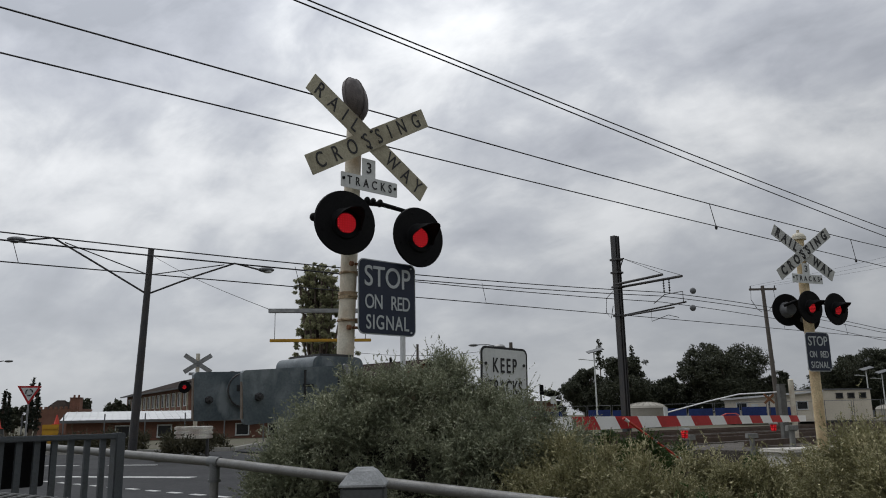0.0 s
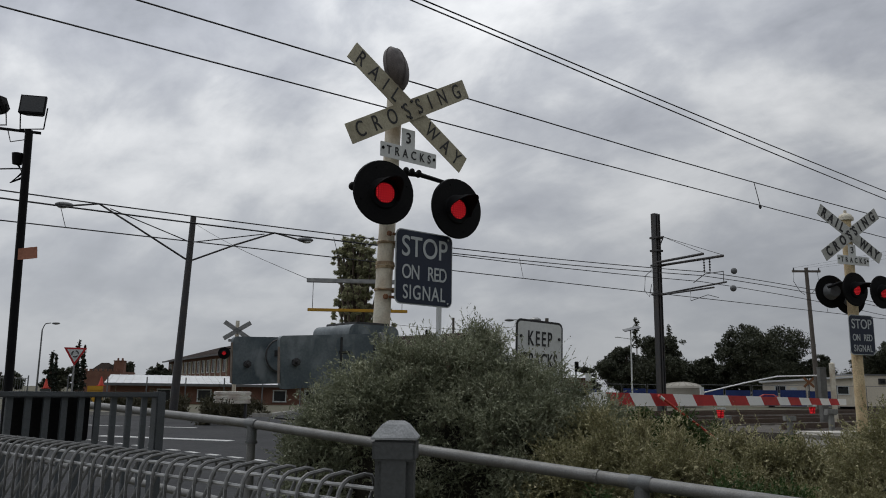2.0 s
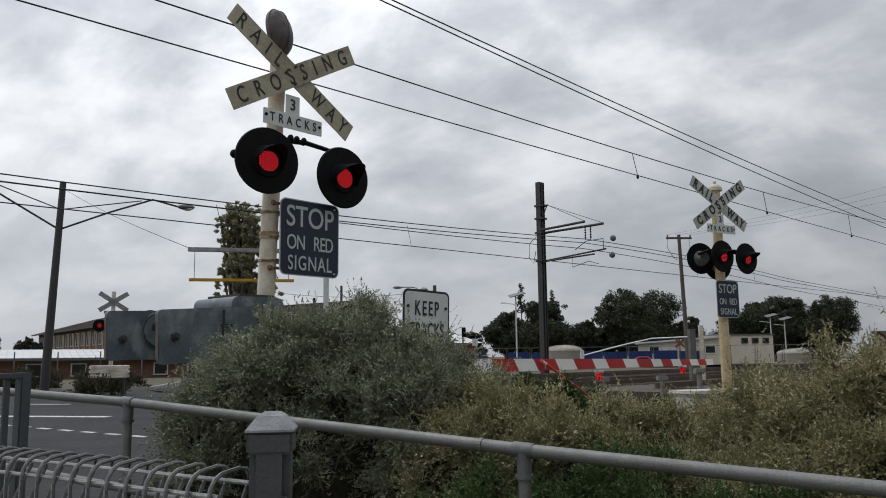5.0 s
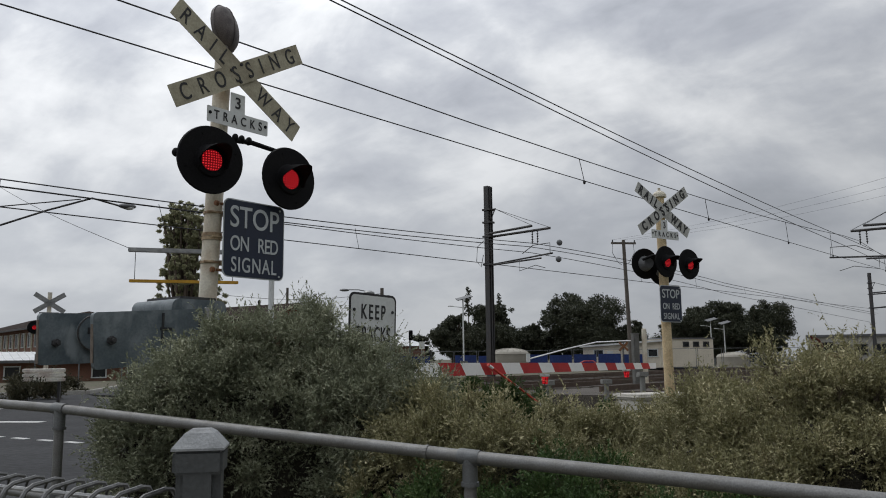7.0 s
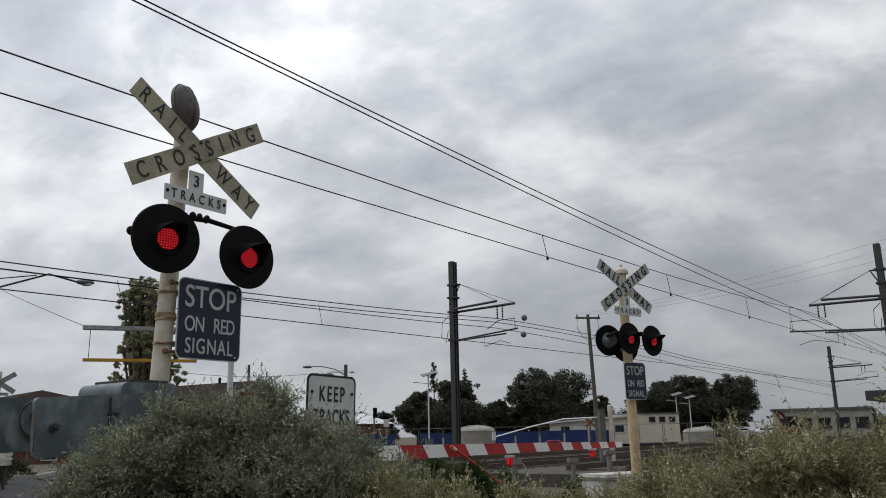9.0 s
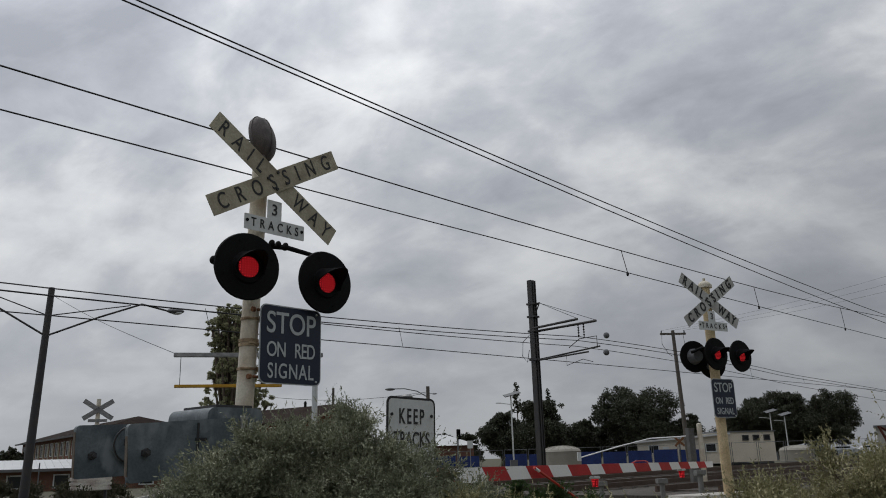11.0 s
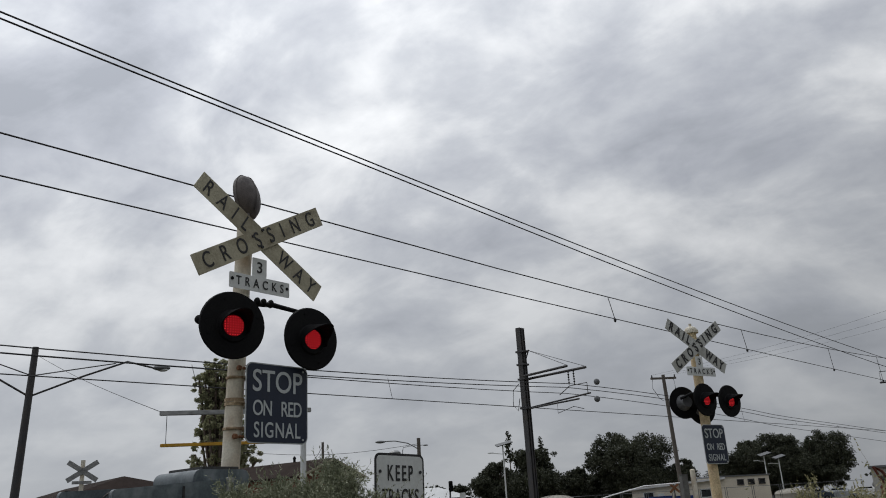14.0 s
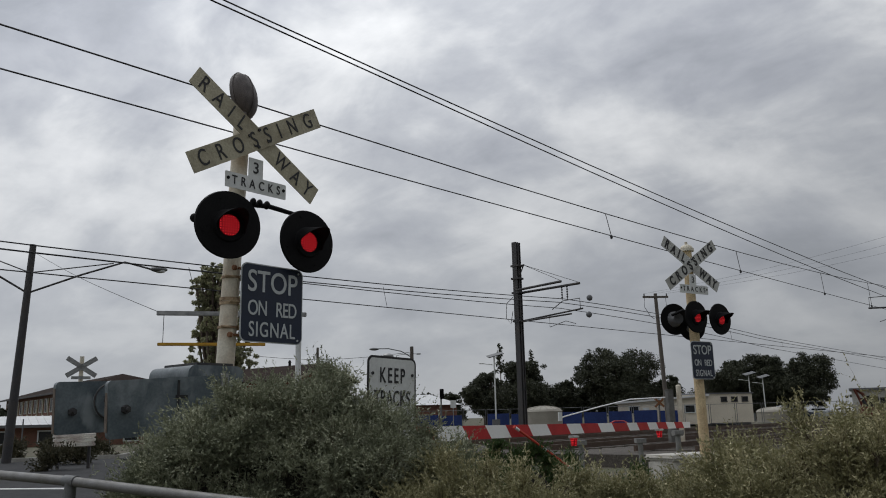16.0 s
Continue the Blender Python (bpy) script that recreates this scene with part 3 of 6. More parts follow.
def crossbuck(owner, x, y, z, tilt=(-31.4, 29.6), face=CREAM, length=1.36, width=0.165, bold=0.004):
    for text, a, dy in (("RAIL     WAY", tilt[0], 0.012), ("CROSSING", tilt[1], 0.0)):
        m = Matrix.Translation((x, y + dy, z)) @ Matrix.Rotation(radians(-a), 4, "Y")
        bm = bmesh.new()
        plate(bm, length, width, 0.006, 0.004, 2)
        bmesh.ops.transform(bm, matrix=m, verts=bm.verts)
        blade = part("crossbuck_blade", bm, face, owner, "weathered cream crossbuck blade with black letters")
        if text == "CROSSING":
            lettering("CROSSING", 0.176, INK, blade, m @ Matrix.Translation((0, -0.0052, -0.002)), 0.74, length * 0.88, bold=bold)
        else:
            lettering("RAIL", 0.176, INK, blade, m @ Matrix.Translation((-length * 0.277, -0.0052, -0.002)), 0.74, length * 0.34, bold=bold)
            lettering("WAY", 0.176, INK, blade, m @ Matrix.Translation((length * 0.305, -0.0052, -0.002)), 0.74, length * 0.31, bold=bold)
    bolts([(x + bx, y - 0.006, z + bz) for bx, bz in ((-0.09, 0.0), (0.09, 0.0), (0.0, 0.07), (0.0, -0.07))], 0.013, INK, owner)


def tracks_plate(owner, x, y, z):
    bm = bmesh.new()
    plate(bm, 0.57, 0.122, 0.005, 0.008, 2, (x, y, z))
    p = part("tracks_plate", bm, WHITE_SIGN, owner, "white plate with the black word TRACKS")
    lettering("TRACKS", 0.098, INK, p, Matrix.Translation((x, y - 0.0045, z)), 0.8, 0.45)
    bolts([(x - 0.26, y, z + 0.01), (x + 0.26, y, z + 0.01)], 0.014, BLACK, p)
    bm = bmesh.new()
    plate(bm, 0.135, 0.155, 0.005, 0.006, 2, (x - 0.005, y + 0.006, z + 0.138))
    q = part("number_plate", bm, WHITE_SIGN, owner, "small white plate with a black 3")
    lettering("3", 0.125, INK, q, Matrix.Translation((x - 0.005, y + 0.0015, z + 0.135)), 1.0)


def stop_sign(owner, x, y, z, w=0.585, h=0.595):
    bm = bmesh.new()
    plate(bm, w, h, 0.006, 0.055, 6, (x, y, z))
    s = part("stop_sign", bm, PALE, owner, "dark navy sign with white lettering")
    bm = bmesh.new()
    plate(bm, w - 0.018, h - 0.018, 0.004, 0.048, 6, (x, y - 0.0035, z))
    part("sign_face", bm, NAVY, s, "dark navy sign face")
    for text, size, dz, st in (("STOP", 0.232, 0.155, w * 0.80), ("ON   RED", 0.160, -0.045, w * 0.78), ("SIGNAL", 0.160, -0.205, w * 0.74)):
        lettering(text, size * w / 0.585, PALE, s, Matrix.Translation((x, y - 0.008, z + dz * h / 0.595)), 0.86 if text == "STOP" else 0.74, st, bold=0.007)
    bolts([(x + 0.41 * w, y - 0.006, z + dz * h) for dz in (0.437, -0.445)], 0.008, PALE, s)
    bm = bmesh.new()
    for dz in (0.2, -0.22):
        box(bm, (x, y + 0.018, z + dz), (w - 0.06, 0.025, 0.04))
    part("backing_rail", bm, GALV, s)


# the nearer signal
SX, SY, SYAW = -0.67, 6.30, 43
sig = thing("crossing_signal", pose(SX, SY, 0, 0, 0, SYAW), "white post with crossbuck, two flashing red lights and stop sign", "crossing signal", "crossing signals")
bm = bmesh.new()
rod(bm, (-0.20, 0, 0), (-0.050, 0, 3.50), 0.068, 0.064, 20)
rod(bm, (-0.20, 0, 0), (-0.198, 0, 0.06), 0.14, 0.14, 20)
part("post", bm, POST_WHITE, sig, "rust-streaked white tubular post", smooth=True)
crossbuck(sig, 0.015, -0.13, 3.335)
tracks_plate(sig, 0.027, -0.10, 2.963)
flasher(sig, -0.298, -0.22, 2.577, LED, -13)
flasher(sig, 0.442, -0.22, 2.566, LED, -5)
stop_sign(sig, 0.19, -0.12, 2.049)
bm = bmesh.new()
tube(bm, [(-0.44, -0.02, 2.64), (-0.30, -0.03, 2.70), (-0.07, -0.09, 2.80), (0.15, -0.1, 2.82), (0.44, -0.1, 2.80), (0.44, -0.12, 2.6)], 0.021, 8)
ball(bm, (-0.45, -0.02, 2.635), 0.034)
for u in (0.0, 0.06, 0.13):
    ball(bm, (u, -0.1, 2.825), 0.034, (0.6, 1, 1))
part("lamp_arm", bm, BLACK, sig, "black conduit arm between the lights", smooth=True)
bm = bmesh.new()
for z0 in (2.62, 2.50):
    rod(bm, (-0.09, -0.0, z0), (-0.29, -0.1, z0), 0.02, seg=8)
part("lamp_bracket", bm, BLACK, sig)
for z in (2.235, 1.86):
    bm = bmesh.new()
    c = -0.2 + 0.155 * z / 3.62
    rod(bm, (c, 0, z - 0.009), (c, 0, z + 0.009), 0.074, seg=20)
    box(bm, (c + 0.13, -0.06, z), (0.2, 0.045, 0.036), Matrix.Rotation(radians(-22), 4, "Z"))
    rod(bm, (c - 0.09, -0.045, z), (c - 0.03, -0.07, z), 0.009, seg=6)
    part("sign_bracket", bm, RUSTPAINT, sig, "rusty steel clamp that holds the sign")
bm = bmesh.new()
for z in (2.07, 2.04):
    c = -0.2 + 0.155 * z / 3.62
    rod(bm, (c, 0, z - 0.012), (c, 0, z + 0.012), 0.074, seg=20)
rod(bm, (-0.16, -0.07, 2.05), (-0.02, -0.08, 2.045), 0.009, seg=6)
part("clamp_band", bm, RUSTPAINT, sig)
bm = bmesh.new()
box(bm, (-0.035, -0.085, 2.05), (0.035, 0.03, 0.52))
part("sign_channel", bm, RUSTPAINT, sig, "rust-stained channel behind the sign")
for z in (2.30, 1.80):
    bm = bmesh.new()
    c = -0.2 + 0.155 * z / 3.62
    rod(bm, (c, -0.082, z), (c + 0.14, -0.085, z), 0.011, seg=6)
    rod(bm, (c - 0.02, -0.08, z), (c - 0.045, -0.08, z), 0.02, seg=6)
    part("clamp_bolt", bm, RUST, sig)
# the bell on top: a shallow dish on a stub
bm = bmesh.new()
v = bmesh.ops.create_uvsphere(bm, u_segments=28, v_segments=14, radius=0.172)["verts"]
bmesh.ops.delete(bm, geom=[x for x in bm.verts if x.co.z < -0.02], context="VERTS")
bmesh.ops.transform(bm, matrix=Matrix.Diagonal((0.93, 1.12, 0.55, 1)), verts=bm.verts)
for a in (84,):
    tube(bm, [(0.93 * 0.176 * math.sin(radians(b)) * math.cos(radians(a)), 1.12 * 0.176 * math.sin(radians(b)) * math.sin(radians(a)), 0.55 * 0.174 * math.cos(radians(b))) for b in range(-88, 89, 16)], 0.005, 6)
v = bmesh.ops.create_cone(bm, cap_ends=True, segments=28, radius1=0.166, radius2=0.178, depth=0.035)["verts"]
bmesh.ops.transform(bm, matrix=Matrix.Translation((0, 0, -0.012)) @ Matrix.Diagonal((0.93, 1.12, 1, 1)), verts=v)
bmesh.ops.transform(bm, matrix=Matrix.Translation((0.03, 0.11, 3.765)) @ Matrix.Rotation(radians(22), 4, "Z") @ Matrix.Rotation(radians(82), 4, "X"), verts=bm.verts)
rod(bm, (-0.05, 0.01, 3.46), (0.03, 0.1, 3.66), 0.035, 0.03, 10)
part("bell", bm, mat("weathered_dark_bronze", (0.10, 0.085, 0.08), 0.6, 0.1, scale=9, dark=(0.03, 0.024, 0.024), stain=0.9), sig, "dark weathered warning bell on top", smooth=True)

# the signal across the road
far = thing("crossing_signal", pose(4.93, 10.85, 0, 0, 0, 25), "yellowed white crossing signal with crossbuck and four flashing lights", "crossing signal", "crossing signals")
bm = bmesh.new()
rod(bm, (0.03, 0, 0), (0.0, 0, 3.42), 0.07, 0.066, 18)
part("post", bm, mat("yellowed_post_paint", (0.62, 0.50, 0.30), 0.6, scale=5, dark=(0.3, 0.16, 0.07), stain=0.6), far, "yellowed white post with rust streaks", smooth=True)
bm = bmesh.new()
rod(bm, (0, 0, 3.42), (0, 0, 3.46), 0.10, 0.10, 18)
ball(bm, (0, 0, 3.46), 0.09, (1, 1, 0.7))
rod(bm, (0, 0, 3.50), (0, 0, 3.56), 0.02)
part("cap", bm, POST_WHITE, far, smooth=True)
# stained white whose base is darkened for the shade on the blade's face
crossbuck(far, -0.04, -0.1, 3.215, (-29, 33), mat("shade_toned_stained_white", (0.50, 0.51, 0.49), 0.55, vary=0.1, scale=4, dark=(0.28, 0.27, 0.24), stain=0.6), 1.22, 0.16, 0.035)
tracks_plate(far, -0.02, -0.09, 2.86)
flasher(far, -0.13, -0.18, 2.46, LED_FAR, 0, 0.88)
flasher(far, 0.36, -0.18, 2.45, LED_FAR, 0, 0.88)
flasher(far, -0.19, 0.16, 2.46, LED_FAR, 165, 0.88)
flasher(far, 0.20, 0.2, 2.39, LED_FAR, 165, 0.88)
stop_sign(far, 0.03, -0.09, 1.875, 0.45, 0.52)
bm = bmesh.new()
tube(bm, [(-0.34, 0.06, 2.50), (-0.2, 0.0, 2.56), (0.1, -0.04, 2.57), (0.40, -0.06, 2.52)], 0.02, 8)
part("lamp_arm", bm, BLACK, far, smooth=True)

# ---- boom barrier ----
boom = thing("boom_barrier", pose(SX, SY, 0, 0, 0, SYAW), "lowered red and white boom barrier with grey counterweight plates", "boom barrier")
bm = bmesh.new()
plate(bm, 0.42, 1.30, 0.46, 0.06, 4, (-0.32, 0.08, 0.78))
part("housing", bm, mat("faded_grey_steel_paint", (0.17, 0.18, 0.18), 0.5, vary=0.12, scale=6, dark=(0.09, 0.098, 0.10), stain=0.8, bump=0.05), boom, "faded grey steel barrier housing", bevel=0.02)
bm = bmesh.new()
plate(bm, 0.45, 0.14, 0.5, 0.06, 5, (-0.315, 0.08, 1.495))
lid = part("lid", bm, SLATE, boom, "rounded slate-grey lid", smooth=True)
bm = bmesh.new()
box(bm, (-0.30, 0.08, 1.575), (0.30, 0.42, 0.022))
part("cover_plate", bm, DARKMETAL, lid, "thin dark cover plate", bevel=0.004)
for u, z in ((-0.02, 1.42), (0.05, 1.30)):
    bm = bmesh.new()
    rod(bm, (-0.16 + u, -0.162, z), (-0.16 + u, -0.145, z), 0.02, seg=12)
    part("cable_hole", bm, INK, boom)
for v in (-0.30, 0.395):
    bm = bmesh.new()
    if v < 0:
        plate(bm, 0.86, 0.350, 0.035, 0.028, 4, (-0.74, v, 1.290), Matrix.Rotation(radians(-4.0), 4, "Y"))
    else:
        plate(bm, 0.80, 0.345, 0.035, 0.028, 4, (-0.77, v, 1.302), Matrix.Rotation(radians(-2.0), 4, "Y"))
    pl = part("counterweight_plate", bm, SLATE, boom, "scratched slate-grey counterweight plate", bevel=0.006)
    bm = bmesh.new()
    box(bm, (-1.171, v, 1.272), (0.004, 0.030, 0.29), Matrix.Rotation(radians(-2.0), 4, "Y"))
    part("worn_edge", bm, mat("worn_brown_edge", (0.15, 0.12, 0.095), 0.7, scale=20, dark=(0.07, 0.05, 0.035), stain=0.7), pl, "edge worn down to brown metal")
    bm = bmesh.new()
    rod(bm, (-1.06, v - 0.045, 1.265), (-1.06, v + 0.03, 1.265), 0.028, seg=6)
    rod(bm, (-1.06, v - 0.07, 1.265), (-1.06, v + 0.03, 1.265), 0.013, seg=8)
    part("bolt", bm, DARKMETAL, pl)
    bm = bmesh.new()
    box(bm, (-0.70, v - 0.019, 1.35), (0.016, 0.006, 0.20))
    box(bm, (-0.675, v - 0.02, 1.345), (0.085, 0.006, 0.02))
    part("slot", bm, INK, pl)
    bm = bmesh.new()
    box(bm, (-0.42, v - 0.018, 1.40), (0.012, 0.006, 0.10))
    part("slot", bm, INK, pl)
bm = bmesh.new()
rod(bm, (-0.80, 0.345, 1.335), (-0.80, 0.38, 1.335), 0.115, 0.122, 28)
hub = part("hub", bm, SLATE, boom, "round slate-grey hub cover", smooth=True)
bm = bmesh.new()
box(bm, (-0.80, 0.342, 1.35), (0.11, 0.006, 0.045))
part("hub_slot", bm, INK, hub)
bm = bmesh.new()
tube(bm, [(-0.80 + 0.122 * math.cos(radians(a)), 0.350, 1.335 + 0.122 * math.sin(radians(a))) for a in range(0, 361, 15)], 0.006, 5)
part("hub_rim", bm, DARKMETAL, hub)
bm = bmesh.new()
rod(bm, (-0.25, -0.36, 1.06), (-0.25, 0.45, 1.06), 0.06, seg=16)
part("shaft", bm, DARKMETAL, boom)
bm = bmesh.new()
plate(bm, 0.05, 0.12, 0.02, 0.006, 2, (-0.36, -0.33, 1.44))
part("latch", bm, GALV, boom)
STRIPES = [0.3, 1.30, 1.62, 2.02, 2.50, 2.86, 3.20, 3.60, 3.96, 4.36, 4.66, 5.06, 5.40, 5.78, 6.05, 6.34, 6.61, 6.90, 7.16, 7.42, 7.66]


def boom_edge(u):
    f = u / 7.66
    return 1.112 - 0.006 * u - 0.003 * u * f, 0.158 - 0.010 * u


for i, (a, b) in enumerate(zip(STRIPES, STRIPES[1:])):
    bm = bmesh.new()
    vs = []
    for u, e in ((a, 0), (b, 1)):
        top, hgt = boom_edge(u)
        lean = 0.10 * hgt / 0.13 if 0 < (i + e) < len(STRIPES) - 1 else 0.0
        for du, z in ((-lean * 0.5, top), (lean * 0.5 , top - hgt)):
            for y in (-0.125, -0.075):
                vs.append(bm.verts.new((u + du, y, z)))
    for f in ((0, 2, 6, 4), (1, 5, 7, 3), (0, 4, 5, 1), (2, 3, 7, 6), (0, 1, 3, 2), (4, 6, 7, 5)):
        bm.faces.new([vs[k] for k in f])
    part("boom_band", bm, RED if i % 2 == 0 and i > 0 else BOOMWHITE, boom, "red reflective boom band" if i % 2 == 0 and i > 0 else "white boom band")
for u, z in ((4.50, 0.875), (6.70, 0.90)):
    bm = bmesh.new()
    rod(bm, (u, -0.1, z - 0.045), (u, -0.1, z + 0.04), 0.032, 0.042, 12)
    lamp = part("boom_lamp", bm, LED_FAR, boom, "small red lamp hanging under the boom", smooth=True)
    bm = bmesh.new()
    box(bm, (u, -0.1, z + 0.055), (0.12, 0.08, 0.028))
    part("lamp_cap", bm, WHITE_SIGN, lamp, "white lamp cap", bevel=0.008)
bm = bmesh.new()
tube(bm, [(5.35, -0.1, 1.06), (5.48, -0.1, 1.09), (5.72, -0.1, 1.09), (5.85, -0.1, 1.05)], 0.008, 6)
part("cable", bm, RED, boom, smooth=True)
bm = bmesh.new()
rod(bm, (3.25, -0.16, 1.07), (4.25, -0.2, 0.60), 0.014, 0.012, 8)
part("prop_rod", bm, ORANGE, boom, "thin red and white rod leaning on the boom")
for k in range(3):
    bm = bmesh.new()
    a, b = Vector((3.25, -0.16, 1.07)), Vector((4.25, -0.2, 0.60))
    rod(bm, a.lerp(b, 0.02 + 0.46 * k), a.lerp(b, 0.08 + 0.46 * k), 0.016, seg=8)
    part("prop_band", bm, BOOMWHITE, boom)

# ---- keep tracks clear sign ----
keep = thing("warning_sign", pose(0.265, 5.99, 0, 0, 0, 40), "white sign with black border and the words keep tracks clear", "road sign")
KM = Matrix.Translation((0.236, 0, 1.275)) @ Matrix.Rotation(radians(1.5), 4, "Y")
bm = bmesh.new()
plate(bm, 0.49, 0.70, 0.005, 0.05, 6)
bmesh.ops.transform(bm, matrix=KM, verts=bm.verts)
kb = part("border", bm, INK, keep, "black sign border")
bm = bmesh.new()
plate(bm, 0.455, 0.665, 0.004, 0.036, 6, (0, -0.003, 0))
bmesh.ops.transform(bm, matrix=KM, verts=bm.verts)
part("sign_face", bm, WHITE_SIGN, keep, "white sign face")
for text, dz, wd in (("KEEP", 0.205, 0.25), ("TRACKS", 0.04, 0.36), ("CLEAR", -0.125, 0.31)):
    lettering(text, 0.155, INK, keep, KM @ Matrix.Translation((0, -0.0075, dz)), 0.62, wd)
bolts([(dx, -0.006, 0.22) for dx in (-0.2, 0.2)], 0.012, INK, keep, KM)
bm = bmesh.new()
rod(bm, (0.236, 0.04, 0), (0.236, 0.04, 1.63), 0.032, seg=14)
ball(bm, (0.236, 0.04, 1.63), 0.045, (1, 1, 0.5))
part("post", bm, GALV, keep, smooth=True)

# ---- fences by the footpath ----
FX, FY = -0.105, 1.06
fpost = thing("fence_post", pose(FX, FY, 0, 0, 0, 0), "square grey galvanised fence post with a pyramid cap", "fence post")
bm = bmesh.new()
box(bm, (0, 0, 0.51), (0.048, 0.048, 1.02))
part("shaft", bm, GREYPOST, fpost, bevel=0.009)
bm = bmesh.new()
ring = [[(-0.5, -0.5), (0.5, -0.5), (0.5, 0.5), (-0.5, 0.5)]]
box(bm, (0, 0, 1.018), (0.0535, 0.0535, 0.026))
part("collar", bm, GREYPOST, fpost, bevel=0.003)
bm = bmesh.new()
lv = []
for w, z in ((0.0565, 1.031), (0.0565, 1.0335), (0.050, 1.0375), (0.032, 1.049), (0.020, 1.053)):
    lv.append([bm.verts.new((x * w, y * w, z)) for x, y in ring[0]])
for a, b in zip(lv, lv[1:]):
    for k in range(4):
        bm.faces.new((a[k], a[(k + 1) % 4], b[(k + 1) % 4], b[k]))
bm.faces.new(lv[0][::-1])
bm.faces.new(lv[-1])
part("cap", bm, mat("chalky_galvanised_cap", (0.26, 0.27, 0.275), 0.55, 0.3, vary=0.15, scale=25, dark=(0.14, 0.145, 0.15), stain=0.7), fpost, "pale galvanised post cap", bevel=0.0015)
bm = bmesh.new()
rod(bm, (0.016, -0.027, 0.95), (0.016, -0.022, 0.95), 0.0078, seg=16)
rod(bm, (0.016, -0.034, 0.95), (0.016, -0.026, 0.95), 0.0058, seg=6)
part("bolt", bm, GREYPOST, fpost)

FD = Vector((-0.795, 0.607, 0))
mesh = thing("mesh_fence", pose(FX + FD.x * 0.03, FY + FD.y * 0.03, 0, 0, 0, math.degrees(math.atan2(FD.y, FD.x))), "galvanised roll-top wire mesh fence beside the footpath", "mesh fence")
bm = bmesh.new()
R0 = 0.0028
# a triangular roll on top, then a straight wire down to the ground
tube(bm, [(0.0, 0.060, 0.05), (0.0, 0.060, 0.952), (0.0, 0.058, 0.966), (0.0, 0.052, 0.976), (0.0, 0.042, 0.982), (0.0, 0.012, 0.986), (0.0, 0.002, 0.984), (0.0, -0.003, 0.976), (0.0, 0.0, 0.962), (0.0, 0.052, 0.858), (0.0, 0.058, 0.838)], R0, 6)
hoop = done(bm, "mesh_wire", MESHGALV, True)
for k in range(76):
    ob = new("mesh_wire", hoop)
    ob.parent = mesh
    ob.location = (0.038 * k + 0.01, 0, 0)
for y, z in ((0.054, 0.958), (0.005, 0.968), (0.065, 0.845), (0.065, 0.72), (0.065, 0.56), (0.065, 0.38), (0.065, 0.2), (0.065, 0.08)):
    bm = bmesh.new()
    tube(bm, [(0, y, z), (2.9, y, z)], R0 * 1.05, 6)
    # the two top wires get brighter steel, a highlight put into the colour
    part("long_wire", bm, MESHGALV if y > 0.06 else GALV, mesh, smooth=True)
bm = bmesh.new()
rod(bm, (2.93, 0, 0), (2.93, 0, 1.0), 0.025, seg=12)
part("end_post", bm, GREYPOST, mesh, smooth=True)

# pipe handrail
rail = thing("pipe_handrail", Matrix.Identity(4), "weathered galvanised two-rail pipe fence in front of the bushes", "pipe fence")
FITTING = mat("dull_galvanised_fitting", (0.15, 0.157, 0.16), 0.5, 0.45, vary=0.2, scale=16, dark=(0.08, 0.08, 0.075), stain=0.7)
RA, RJ1, RJ2, RC = Vector((-3.70, 6.62, 0.985)), Vector((-1.337, 4.781, 0.885)), Vector((0.629, 3.289, 0.745)), Vector((2.75, 1.42, 0.645))
bm = bmesh.new()
tube(bm, [RA, RA.lerp(RJ1, 0.5), RJ1, RJ1.lerp(RJ2, 0.5), RJ2, RC], 0.026, 12)
part("top_rail", bm, PIPE, rail, smooth=True)
bm = bmesh.new()
dz = Vector((0, 0, 0.47))
tube(bm, [RA - dz, RJ1 - dz, RJ2 - dz, RC - dz], 0.024, 10)
part("lower_rail", bm, PIPE, rail, smooth=True)
for p in (RA, RJ1, RJ2, RC):
    bm = bmesh.new()
    rod(bm, (p.x, p.y, -0.02), (p.x, p.y, p.z), 0.025, seg=14)
    ps = part("post", bm, PIPE, rail, smooth=True)
    bm = bmesh.new()
    d = (RJ2 - RJ1).normalized()
    rod(bm, p - d * 0.045, p + d * 0.045, 0.031, seg=14)
    rod(bm, p - Vector((0, 0, 0.10)), p, 0.030, seg=14)
    rod(bm, p - Vector((0, 0, 0.112)), p - Vector((0, 0, 0.096)), 0.036, seg=14)
    part("pipe_fitting", bm, FITTING, ps, "galvanised pipe clamp fitting", smooth=True)
    bm = bmesh.new()
    q = p - dz
    rod(bm, q - Vector((0, 0, 0.05)), q + Vector((0, 0, 0.05)), 0.033, seg=14)
    part("pipe_sleeve", bm, FITTING, ps, smooth=True)
bm = bmesh.new()
p = RJ2.lerp(RJ1, 0.075)
rod(bm, p, p + (RJ1 - RJ2).normalized() * 0.014, 0.0292, seg=14)
part("joint_ring", bm, PIPE, rail)

# barred gate panel with the black back of a sign
gate = thing("barred_fence_panel", Matrix.Identity(4), "dark grey steel fence panel of upright flat bars", "fence panel")
G0, G1 = Vector((-1.535, 3.86, 0)), Vector((-2.28, 2.78, 0))
gd = (G1 - G0).normalized()
gm = Matrix.Rotation(math.atan2(gd.y, gd.x), 4, "Z")
GL = (G1 - G0).length
bm = bmesh.new()
box(bm, G0 + gd * GL / 2 + Vector((0, 0, 1.055)), (GL + 0.05, 0.045, 0.024), gm)
part("top_bar", bm, GATEGREY, gate, bevel=0.004)
bm = bmesh.new()
